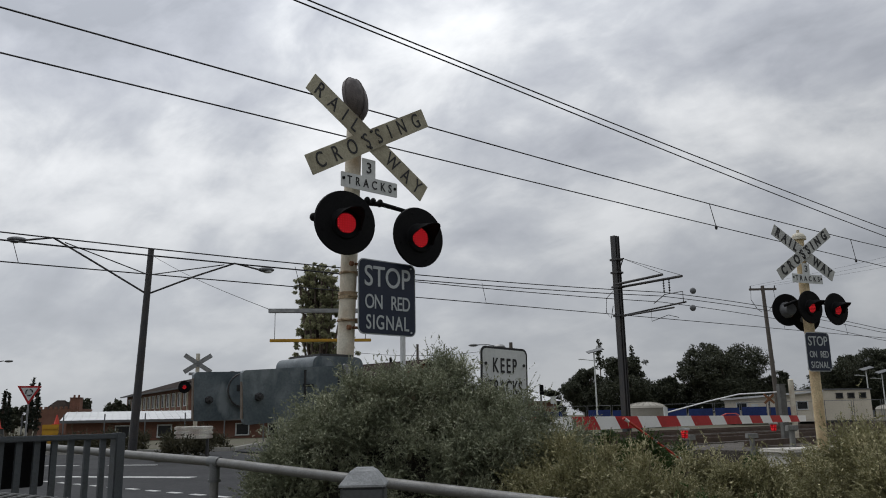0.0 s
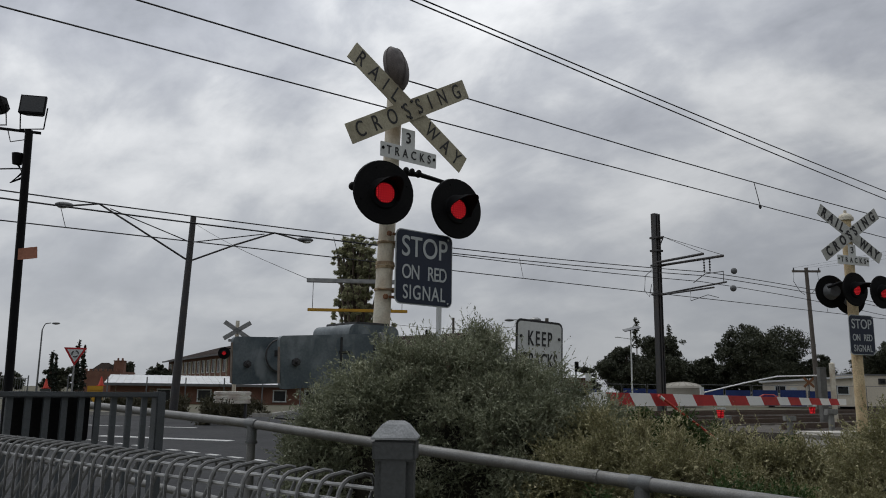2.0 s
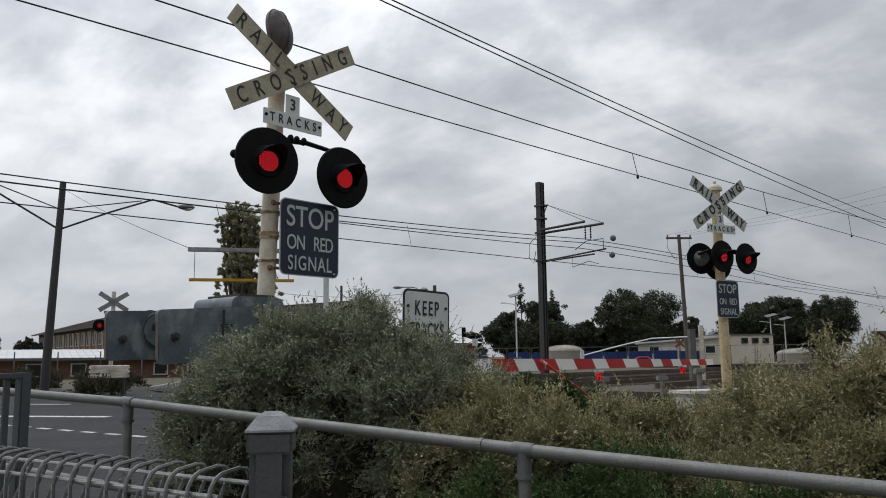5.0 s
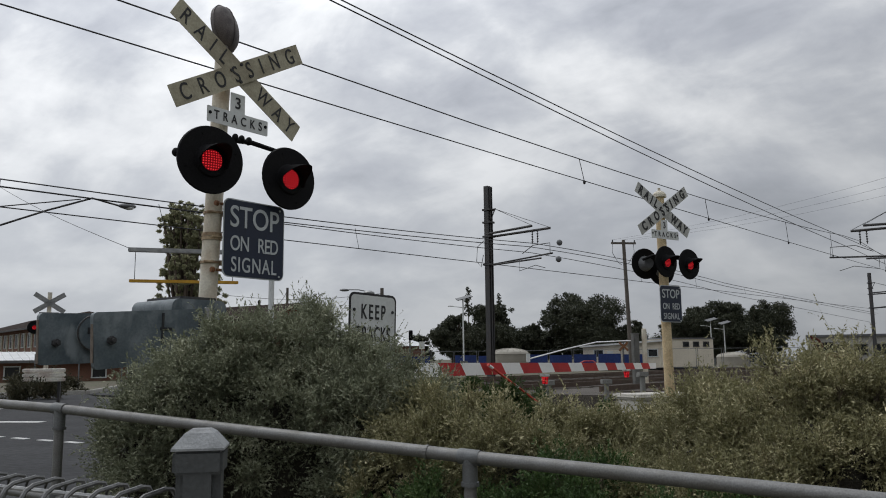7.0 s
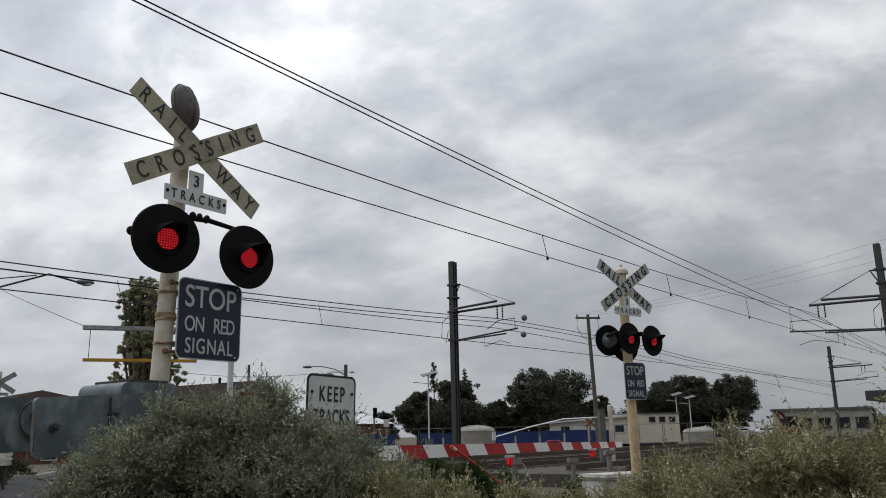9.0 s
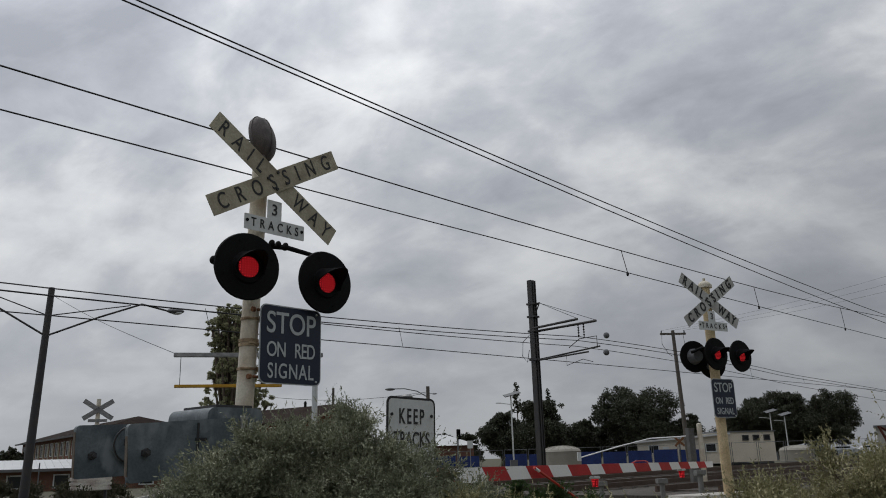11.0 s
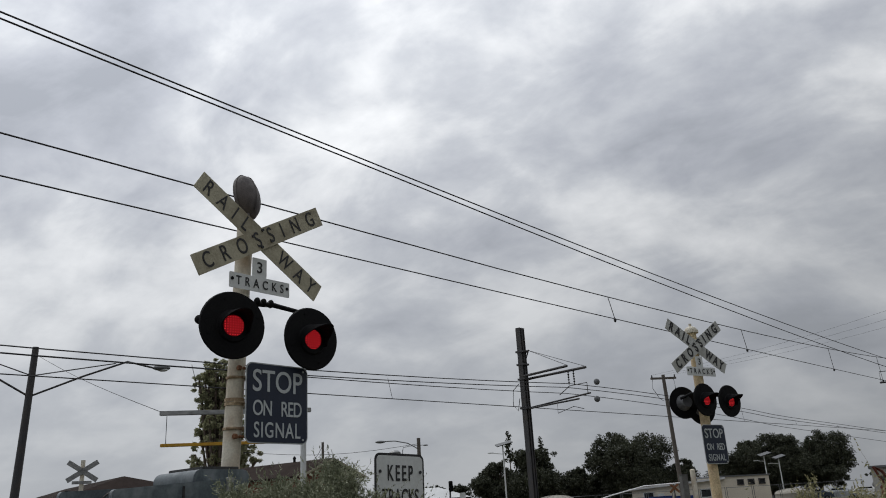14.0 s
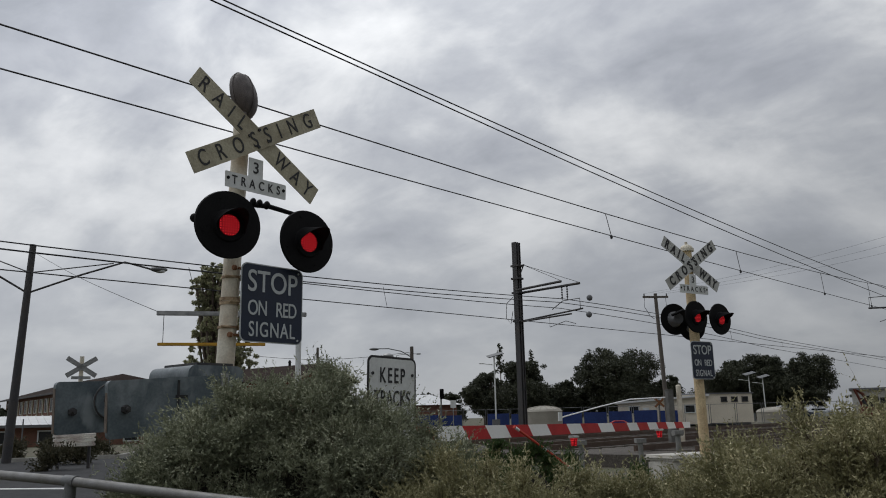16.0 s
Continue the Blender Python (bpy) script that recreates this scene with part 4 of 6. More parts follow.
box(bm, G0 + gd * GL / 2 + Vector((0, 0, 0.12)), (GL, 0.04, 0.04), gm)
part("bottom_bar", bm, GATEGREY, gate, bevel=0.004)
for x in (0.0, GL):
    bm = bmesh.new()
    box(bm, G0 + gd * x + Vector((0, 0, 0.535)), (0.05, 0.05, 1.07), gm)
    part("end_post", bm, GATEGREY, gate, bevel=0.005)
bm = bmesh.new()
box(bm, (0, 0, 0.58), (0.027, 0.012, 0.94), gm)
bar = done(bm, "upright_bar", GATEGREY)
for k in range(1, 17):
    ob = new("upright_bar", bar)
    ob.parent = gate
    ob.location = G0 + gd * (GL * k / 17)
bm = bmesh.new()
c = G0 + gd * 0.50 + Vector((-gd.y, gd.x, 0)) * -0.05 + Vector((0, 0, 0.96))
plate(bm, 0.36, 0.215, 0.012, 0.01, 2)
bmesh.ops.transform(bm, matrix=Matrix.Translation(c) @ gm, verts=bm.verts)
part("sign_back", bm, BLACK, gate, "black panel fixed behind the bars")


# ---- bushes ----
def bush(name, blobs, twigs, leaf, label, seed, leaf_len=0.016, spray=0.11, per=16, width=0.30, up=0.45, core=True):
    """A shrub: leafy twigs that grow out of rounded masses, over dark blobs that stand in for its inner shade."""
    rng = np.random.default_rng(seed)
    top = thing(name, pose(blobs[0][0], blobs[0][1], 0), label, "bush", "bushes by the fence")
    off = np.array([blobs[0][0], blobs[0][1], 0.0])
    vol = np.array([b[3] * b[4] * b[5] for b in blobs]) ** 0.67
    P, D, S, tw_v, tw_f = [], [], [], [], []
    share = (twigs * vol / vol.sum()).astype(int)
    for b, n in zip(blobs, share):
        c, r = np.array(b[:3]), np.array(b[3:6])
        n = max(40, n * per // 20)
        nc = max(6, n // 44)
        d = rng.normal(size=(nc, 3))
        d /= np.linalg.norm(d, axis=1, keepdims=True)
        d[:, 2] = np.where(d[:, 2] < -0.35, -d[:, 2], d[:, 2])
        lump = np.array([noise.noise(Vector(x) * 2.2 + Vector((seed, 0, 0))) + 0.6 * noise.noise(Vector(x) * 6.0) for x in d])
        mid = c + d * r * (0.54 + 0.32 * rng.random(nc) + 0.20 * lump)[:, None]
        cl = rng.integers(0, nc, n)
        w0 = d / r
        w0 /= np.linalg.norm(w0, axis=1, keepdims=True)
        w = 0.8 * w0[cl] + np.array([0, 0, up]) + 0.62 * rng.normal(size=(n, 3))
        w /= np.linalg.norm(w, axis=1, keepdims=True)
        p = mid[cl] + w * spray * 0.5 * rng.random((n, 1))
        ln = 1.25 * spray * (0.6 + 0.8 * rng.random(n)) * np.where(rng.random(n) < 0.025, 1.6, 1.0)
        # one stem with leaves, and six side twigs with theirs
        g = (np.arange(6) + 0.5) / 6
        bend = 0.26 * rng.normal(size=(n, 1, 3))
        stem = p[:, None] + (w[:, None] * g[None, :, None] + bend * (g**2)[None, :, None]) * ln[:, None, None]
        sd = w[:, None] * 0.85 + 0.46 * rng.normal(size=(n, 6, 3))
        sd /= np.linalg.norm(sd, axis=2, keepdims=True)
        sl = ln[:, None] * (0.52 - 0.30 * g)[None] * (0.7 + 0.6 * rng.random((n, 6)))
        h = (np.arange(5) + 0.6) / 5
        q = stem[:, :, None] + sd[:, :, None] * (h[None, None, :, None] * sl[:, :, None, None])
        ld = sd[:, :, None] * 0.9 + 0.42 * rng.normal(size=(n, 6, 5, 3))
        P += [q.reshape(-1, 3), stem.reshape(-1, 3)]
        D += [ld.reshape(-1, 3), (w[:, None] + 0.7 * rng.normal(size=(n, 6, 3))).reshape(-1, 3)]
        S += [(leaf_len * (0.6 + 0.7 * rng.random((n, 6, 5))) * (1.1 - 0.35 * h)).ravel(), (leaf_len * (0.7 + 0.6 * rng.random((n, 6)))).ravel()]
        for k in range(n):
            a, e = p[k] - off - w[k] * 0.05, stem[k, -1] - off
            s = np.cross(w[k], [0.3, 0.2, 0.9]) * 0.0016
            i = len(tw_v)
            tw_v += [tuple(a - s), tuple(a + s), tuple(e + s * 0.4), tuple(e - s * 0.4)]
            tw_f.append((i, i + 1, i + 2, i + 3))
    P, D, S = np.concatenate(P) - off, np.concatenate(D), np.concatenate(S)
    keep_ = P[:, 2] > 0.0
    leaf_mesh("foliage", P[keep_], D[keep_], S[keep_], width, leaf, top, rng)
    quads("twig_stuff", tw_v, tw_f, TWIG, top, kind="stuff")
    # solid dark blobs, added to block light and darken the gaps between twigs
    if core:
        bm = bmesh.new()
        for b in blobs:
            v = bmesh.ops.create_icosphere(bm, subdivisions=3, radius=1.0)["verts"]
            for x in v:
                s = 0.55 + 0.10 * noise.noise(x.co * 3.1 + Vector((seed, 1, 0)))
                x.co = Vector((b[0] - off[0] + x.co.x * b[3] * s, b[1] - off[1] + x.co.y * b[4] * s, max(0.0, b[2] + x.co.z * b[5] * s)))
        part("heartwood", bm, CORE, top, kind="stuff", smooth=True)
    return top


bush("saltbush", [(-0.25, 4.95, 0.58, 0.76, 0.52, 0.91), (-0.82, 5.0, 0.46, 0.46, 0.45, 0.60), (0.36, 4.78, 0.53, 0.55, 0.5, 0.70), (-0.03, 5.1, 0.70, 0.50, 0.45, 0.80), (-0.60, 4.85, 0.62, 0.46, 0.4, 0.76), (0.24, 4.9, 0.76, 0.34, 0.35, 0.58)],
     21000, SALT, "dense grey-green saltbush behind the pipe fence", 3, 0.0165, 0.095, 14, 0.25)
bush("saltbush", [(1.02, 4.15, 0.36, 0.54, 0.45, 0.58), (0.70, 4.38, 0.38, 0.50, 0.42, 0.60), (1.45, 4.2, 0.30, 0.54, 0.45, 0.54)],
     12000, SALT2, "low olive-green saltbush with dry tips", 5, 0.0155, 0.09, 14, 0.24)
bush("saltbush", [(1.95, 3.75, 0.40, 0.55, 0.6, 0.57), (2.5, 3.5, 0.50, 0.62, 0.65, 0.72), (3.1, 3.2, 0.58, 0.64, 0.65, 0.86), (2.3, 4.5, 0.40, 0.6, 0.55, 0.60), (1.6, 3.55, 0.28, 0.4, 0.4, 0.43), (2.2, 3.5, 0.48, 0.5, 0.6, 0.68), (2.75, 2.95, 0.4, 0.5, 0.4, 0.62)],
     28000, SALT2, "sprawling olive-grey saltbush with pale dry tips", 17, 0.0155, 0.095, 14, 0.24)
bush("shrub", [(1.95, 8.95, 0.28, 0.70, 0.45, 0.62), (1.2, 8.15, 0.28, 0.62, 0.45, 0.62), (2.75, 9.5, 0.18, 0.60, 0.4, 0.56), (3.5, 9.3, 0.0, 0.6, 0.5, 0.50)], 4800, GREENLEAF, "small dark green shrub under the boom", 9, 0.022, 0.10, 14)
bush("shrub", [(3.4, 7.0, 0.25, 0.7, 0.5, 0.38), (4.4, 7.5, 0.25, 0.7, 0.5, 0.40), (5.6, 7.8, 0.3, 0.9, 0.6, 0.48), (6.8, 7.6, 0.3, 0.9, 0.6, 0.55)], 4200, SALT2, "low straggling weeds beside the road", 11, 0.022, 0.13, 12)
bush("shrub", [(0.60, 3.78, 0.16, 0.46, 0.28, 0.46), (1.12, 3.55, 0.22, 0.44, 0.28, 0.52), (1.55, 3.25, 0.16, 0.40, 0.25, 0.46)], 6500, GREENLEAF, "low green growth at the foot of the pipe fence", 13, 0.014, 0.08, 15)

# ---- overhead line ----
def cable(name, pts, r, parent=None, label="", category="overhead wire", group="overhead wires"):
    bm = bmesh.new()
    tube(bm, pts, r, 5)
    if parent:
        return part(name, bm, WIRE, parent)
    return solid(name, bm, WIRE, label, category, group=group, smooth=True)


def span(f, a, b, n, step=3.0):
    k = max(2, int((b - a) / step))
    return [along_track(a + (b - a) * i / k, n, f(a + (b - a) * i / k)) for i in range(k + 1)]


def z_contact(s):
    return 5.494 + 0.01086 * s + (8.3e-5 * s * s if s <= 0 else 0.0)


def z_messenger(s):
    s = (s + 30) % 60 - 30 if s > 30 else s
    return max(5.735, 6.655 + 0.068 * s + 0.00171 * s * s + 1.6e-5 * s ** 3) if s <= 0 else 6.655 - 0.066 * s + 0.0011 * s * s


def z_feeder(s):
    return 6.468 + 0.0004 * s + 0.00059 * s * s if s <= 0 else 6.468 - 0.02 * s + 0.0004 * s * s


def z_feeder_low(s):
    return z_feeder(s) - 0.09 - 0.0095 * max(0.0, min(s, 5.0) + 33)


cable("contact_wire", span(z_contact, -62, 55, 0.0), 0.011, label="dark contact wire over the nearer track")
cable("messenger_wire", span(z_messenger, -62, 58, 0.0), 0.012, label="dark sagging messenger wire over the nearer track")
for f in (z_feeder, z_feeder_low):
    cable("feeder_wire", span(f, -62, 50, 0.0), 0.013, label="dark twin feeder wire above the tracks")
for s in (-25.0, -17.6, -10, -4, 6, 13):
    cable("dropper", [along_track(s, 0, z_messenger(s)), along_track(s + 0.2, 0, z_contact(s))], 0.009, label="thin dropper wire between two overhead wires")
    bm = bmesh.new()
    ball(bm, along_track(s + 0.2, 0, z_contact(s) - 0.03), 0.035, (1, 1, 1.5), 8)
    solid("wire_clip", bm, WIRE, "small dark clip on the contact wire", "wire clip", group="wire clips")
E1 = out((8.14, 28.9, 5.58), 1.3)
FAR_N = (Vector((E1.x, E1.y, 0)) - TRACK).dot(TN)
FAR_S = (Vector((E1.x, E1.y, 0)) - TRACK).dot(TB)


def far_span(f, a, b, n=0.0):
    k = int((b - a) / 3)
    return [along_track(FAR_S + a + (b - a) * i / k, FAR_N + n, f(a + (b - a) * i / k)) for i in range(k + 1)]


def far_mess(s):
    return 5.78 + 0.0009 * (s + 32) ** 2 if s <= 0 else (6.70 + 0.012 * s - 0.0011 * s * s if s < 25 else 6.31 - 0.01 * (s - 25))


def far_cont(s):
    return 5.44 + 0.0135 * s if s <= 0 else 5.44 + 0.0125 * s


cable("messenger_wire", far_span(far_mess, -55, 70), 0.019, label="dark sagging messenger wire over the far track")
cable("messenger_wire", far_span(lambda s: far_mess(s) - 0.14, -55, 70, 0.25), 0.019, label="dark second messenger wire over the far track")
cable("messenger_wire", far_span(lambda s: far_mess(s) - 0.43 + (max(-0.28, 0.015 * s) * -1 if s <= 0 else -0.01 * s), -55, 70, 0.25), 0.017, label="thin third wire below the far messengers")
cable("contact_wire", far_span(far_cont, -55, 70), 0.017, label="dark contact wire over the far track")
for s in (-44, -36, -28, -20, -12, 11, 19, 28, 37):
    cable("dropper", [along_track(FAR_S + s, FAR_N, far_mess(s) - 0.1), along_track(FAR_S + s + 0.2, FAR_N, far_cont(s))], 0.009, label="thin dropper wire between two overhead wires")


def line_mast(x, y, top, arms, side, label, detail=True):
    """A tapering steel mast with two level arms that reach over a track."""
    mt = thing("line_mast", pose(x, y, 0), label, "overhead line mast", "overhead line masts")
    bm = bmesh.new()
    for w, d in ((0.34, 0.05), (0.10, 0.26)):
        v = box(bm, (0, 0, top / 2), (w, d, top), Matrix.Rotation(TA, 4, "Z"))
    for k in (-1, 1):
        c = Vector((math.cos(TA), math.sin(TA), 0)) * 0.16 * k
        box(bm, (c.x, c.y, top / 2), (0.05, 0.26, top), Matrix.Rotation(TA, 4, "Z"))
    part("column", bm, DARKMETAL, mt, "dark weathered steel column")
    d = TN * side
    (zu, lu, lu2), (zl, ll, ll2) = arms
    for z0, z1, ln, off, r in ((zu, zu + 0.05, lu, 0.10, 0.06), (zu + 0.12, zu + 0.22, lu2, -0.14, 0.06), (zl, zl + 0.25, ll, 0.1, 0.04), (zl - 0.06, zl + 0.04, ll2, -0.1, 0.04)):
        bm = bmesh.new()
        o = TB * off
        rod(bm, o + Vector((0, 0, z0)), o + d * ln + Vector((0, 0, z1)), r, seg=8)
        part("arm", bm, DARKMETAL, mt)
    for z in (zu, zl, zu + (top - zu) * 0.53, zu + (top - zu) * 0.28):
        bm = bmesh.new()
        box(bm, (0, 0, z), (0.44, 0.44, 0.09), Matrix.Rotation(TA, 4, "Z"))
        part("collar", bm, DARKMETAL, mt)
    bm = bmesh.new()
    zt = zu + (top - zu) * 0.53
    rod(bm, (0, 0, zt), d * 0.45 + Vector((0, 0, zt)), 0.04, seg=6)
    rod(bm, (0, 0, zt - 0.8), d * 0.42 + Vector((0, 0, zt)), 0.03, seg=6)
    part("stub", bm, DARKMETAL, mt)
    for ln, off, z1 in ((lu, 0.1, zu + 0.08), (lu2, -0.14, zu + 0.25)):
        bm = bmesh.new()
        tube(bm, [d * 0.42 + Vector((0, 0, zt)), TB * off + d * ln + Vector((0, 0, z1))], 0.012, 5)
        part("stay", bm, WIRE, mt)
    for k, ln in enumerate((lu2 * 0.97, lu2 * 1.08)):
        bm = bmesh.new()
        for j in range(5):
            rod(bm, d * ln + Vector((0, 0, zu - 0.02 - 0.12 * j)), d * ln + Vector((0, 0, zu - 0.07 - 0.12 * j)), 0.05, 0.035, 10)
        rod(bm, d * ln + Vector((0, 0, zu)), d * ln + Vector((0, 0, zu - 0.62)), 0.02, seg=6)
        part("insulator", bm, DARKMETAL, mt, smooth=True)
    bm = bmesh.new()
    tube(bm, [d * ll * 0.98 + Vector((0, 0, zl + 0.22)), d * ll * 0.98 + Vector((0, 0, zl + 0.72)), d * ll * 0.72 + Vector((0, 0, zl + 0.70)), d * ll * 0.55 + Vector((0, 0, zl + 0.36))], 0.02, 6)
    part("steady_arm", bm, DARKMETAL, mt)
    bm = bmesh.new()
    tube(bm, [d * ll * 0.5 + Vector((0, 0, zl + 0.1)), d * ll * 0.5 + Vector((0, 0, zl - 0.45)), d * ll * 0.75 + Vector((0, 0, zl - 0.25)), d * ll * 0.9 + Vector((0, 0, zl - 0.42))], 0.016, 6)
    part("registration_arm", bm, DARKMETAL, mt)
    if detail:
        bm = bmesh.new()
        tube(bm, [(-0.25, 0, zu - 0.2), (-0.55, 0.1, zu - 0.5), (-0.6, 0.1, zu - 1.2), (-0.4, 0, zu - 1.5), (-0.28, 0, zu - 0.9)], 0.018, 6)
        part("cable_loop", bm, WIRE, mt)
    return mt


line_mast(8.40, 38.1, 9.60, ((7.08, 3.5, 2.65), (5.70, 3.6, 3.1)), -1, "tall dark steel overhead line mast beyond the tracks")
line_mast(26.6, 30.9, 9.30, ((6.80, 3.2, 2.6), (5.45, 4.2, 2.6)), 1, "tall dark steel overhead line mast beside the nearer track")
line_mast(52.6, 69.2, 8.95, ((6.9, 3.6, 2.7), (5.6, 4.0, 3.0)), -1, "distant dark overhead line mast", False)
for p in ((8.25, 26.2, 5.05), (8.2, 26.2, 4.48)):
    bm = bmesh.new()
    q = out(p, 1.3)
    ball(bm, q, 0.14, (1, 0.6, 1), 12)
    solid("line_insulator", bm, LAMPGREY, "round grey insulator on an overhead wire", "insulator", group="insulators", smooth=True)

# timber pole with a crossarm
tp = thing("timber_pole", pose(22.45, 55.7, 0), "grey timber power pole with a crossarm", "power pole")
bm = bmesh.new()
rod(bm, (0.25, 0, 0), (0, 0, 9.75), 0.17, 0.12, 12)
part("pole", bm, TIMBERPOLE, tp, smooth=True)
bm = bmesh.new()
box(bm, (0, 0, 9.5), (1.9, 0.12, 0.14))
part("crossarm", bm, TIMBERPOLE, tp)
for x in (-0.85, 0.0, 0.85):
    bm = bmesh.new()
    rod(bm, (x, 0, 9.57), (x, 0, 9.75), 0.06, 0.04, 8)
    part("insulator", bm, GREYPOST, tp)
for k in (-1, 1):
    bm = bmesh.new()
    tube(bm, [(k * 0.8, 0.1, 9.45), (k * 0.85, 0.1, 8.8), (k * 0.45, 0.1, 8.1), (k * 0.15, 0.1, 7.9)], 0.02, 5)
    part("lead", bm, WIRE, tp)
for x in (-0.8, 0.0, 0.8):
    a, b = Vector((22.45 + x, 55.7, 9.75)), Vector((36.0 + x, 36.0, 11.6 - 0.5 * x))
    pts = [a.lerp(b, i / 10) - Vector((0, 0, 0.5 * math.sin(math.pi * i / 10))) for i in range(11)]
    cable("power_line", pts, 0.006, label="thin power line from the timber pole", category="power line", group="power lines")

# ---- street lamps ----
def double_lamp():
    st = thing("street_lamp", pose(-11.3, 29.95, 0), "dark steel street lamp with two long braced arms", "street lamp", "street lamps")
    bm = bmesh.new()
    rod(bm, (-0.14, 0, 0), (0.14, 0, 7.65), 0.16, 0.11, 14)
    part("pole", bm, DARKMETAL, st, smooth=True)
    for head, bend in (((-3.78, -1.70, 7.68), (-3.0, -1.3, 7.84)), ((3.98, 1.22, 6.98), (3.1, 0.98, 7.2))):
        bm = bmesh.new()
        tube(bm, [(0.08, 0, 5.88), (Vector(bend) * 0.55 + Vector((0, 0, 0.45 * 5.95))), bend, (Vector(bend) * 0.3 + Vector(head) * 0.7), head], 0.036, 8)
        part("arm", bm, DARKMETAL, st, smooth=True)
        bm = bmesh.new()
        tube(bm, [(0.1, 0, 6.62), Vector(bend) * 0.88 + Vector((0, 0, 0.12 * 6.6))], 0.022, 6)
        part("brace", bm, DARKMETAL, st)
        bm = bmesh.new()
        h = Vector(head)
        d = Vector((head[0], head[1], 0)).normalized()
        v = ball(bm, (0, 0, 0), 1.0, (0.33, 0.15, 0.11), 16)
        bmesh.ops.transform(bm, matrix=Matrix.Translation(h + d * 0.3) @ Matrix.Rotation(math.atan2(d.y, d.x), 4, "Z"), verts=bm.verts)
        hd = part("lamp_head", bm, LAMPGREY, st, "grey oval lamp head", smooth=True)
        bm = bmesh.new()
        ball(bm, h + d * 0.36 - Vector((0, 0, 0.07)), 0.13, (1.5, 0.9, 0.55))
        part("diffuser", bm, WHITE_SIGN, hd, smooth=True)
    return st


double_lamp()


def small_lamp(x, y, h, reach, dx, dy, label):
    st = thing("street_lamp", pose(x, y, 0), label, "street lamp", "street lamps")
    bm = bmesh.new()
    rod(bm, (0, 0, 0), (0, 0, h - 0.4), 0.07, 0.045, 10)
    part("pole", bm, LAMPGREY, st, smooth=True)
    bm = bmesh.new()
    tube(bm, [(0, 0, h - 0.42), (dx * 0.1, dy * 0.1, h - 0.12), (dx * reach * 0.35, dy * reach * 0.35, h), (dx * reach, dy * reach, h + 0.06)], 0.035, 6)
    part("arm", bm, LAMPGREY, st, smooth=True)
    bm = bmesh.new()
    ball(bm, (dx * (reach + 0.3), dy * (reach + 0.3), h + 0.04), 0.3, (1.0, 0.45, 0.28), 12)
    part("lamp_head", bm, LAMPGREY, st, smooth=True)


small_lamp(-29.3, 52.4, 5.2, 0.5, 0.9, 0.4, "thin distant street lamp")
small_lamp(-37.6, 74.0, 4.2, 0.4, -0.9, 0.3, "thin distant street lamp")
small_lamp(5.55, 90.0, 8.3, 2.4, 0.95, 0.1, "distant curved street lamp")
small_lamp(27.0, 130.0, 8.8, 2.4, 0.95, 0.1, "distant curved street lamp")
st = thing("street_lamp", pose(3.72, 45.0, 0), "dark timber lamp pole with a long curved arm", "street lamp", "street lamps")
bm = bmesh.new()
rod(bm, (0, 0, 0), (0, 0, 5.15), 0.12, 0.10, 10)
part("pole", bm, TIMBERPOLE, st, smooth=True)
bm = bmesh.new()
tube(bm, [(0, 0, 4.55), (-0.6, 0, 4.9), (-1.3, 0, 5.05), (-1.9, 0, 5.05)], 0.03, 6)
part("arm", bm, LAMPGREY, st, smooth=True)
bm = bmesh.new()
ball(bm, (-2.1, 0, 5.03), 0.28, (1.0, 0.45, 0.28), 12)
part("lamp_head", bm, LAMPGREY, st, smooth=True)
a, b = Vector((3.72, 45.0, 4.85)), Vector((-6.0, 47.0, 5.0))
cable("power_line", [a.lerp(b, i / 8) - Vector((0, 0, 0.35 * math.sin(math.pi * i / 8))) for i in range(9)], 0.012, label="thin sagging service wire", category="power line", group="power lines")
a, b = Vector((-11.15, 29.95, 7.4)), Vector((-3.77, 17.1, 3.46))
cable("power_line", [a.lerp(b, i / 8) - Vector((0, 0, 0.10 * math.sin(math.pi * i / 8))) for i in range(9)], 0.007, label="thin wire from the street lamp", category="power line", group="power lines")

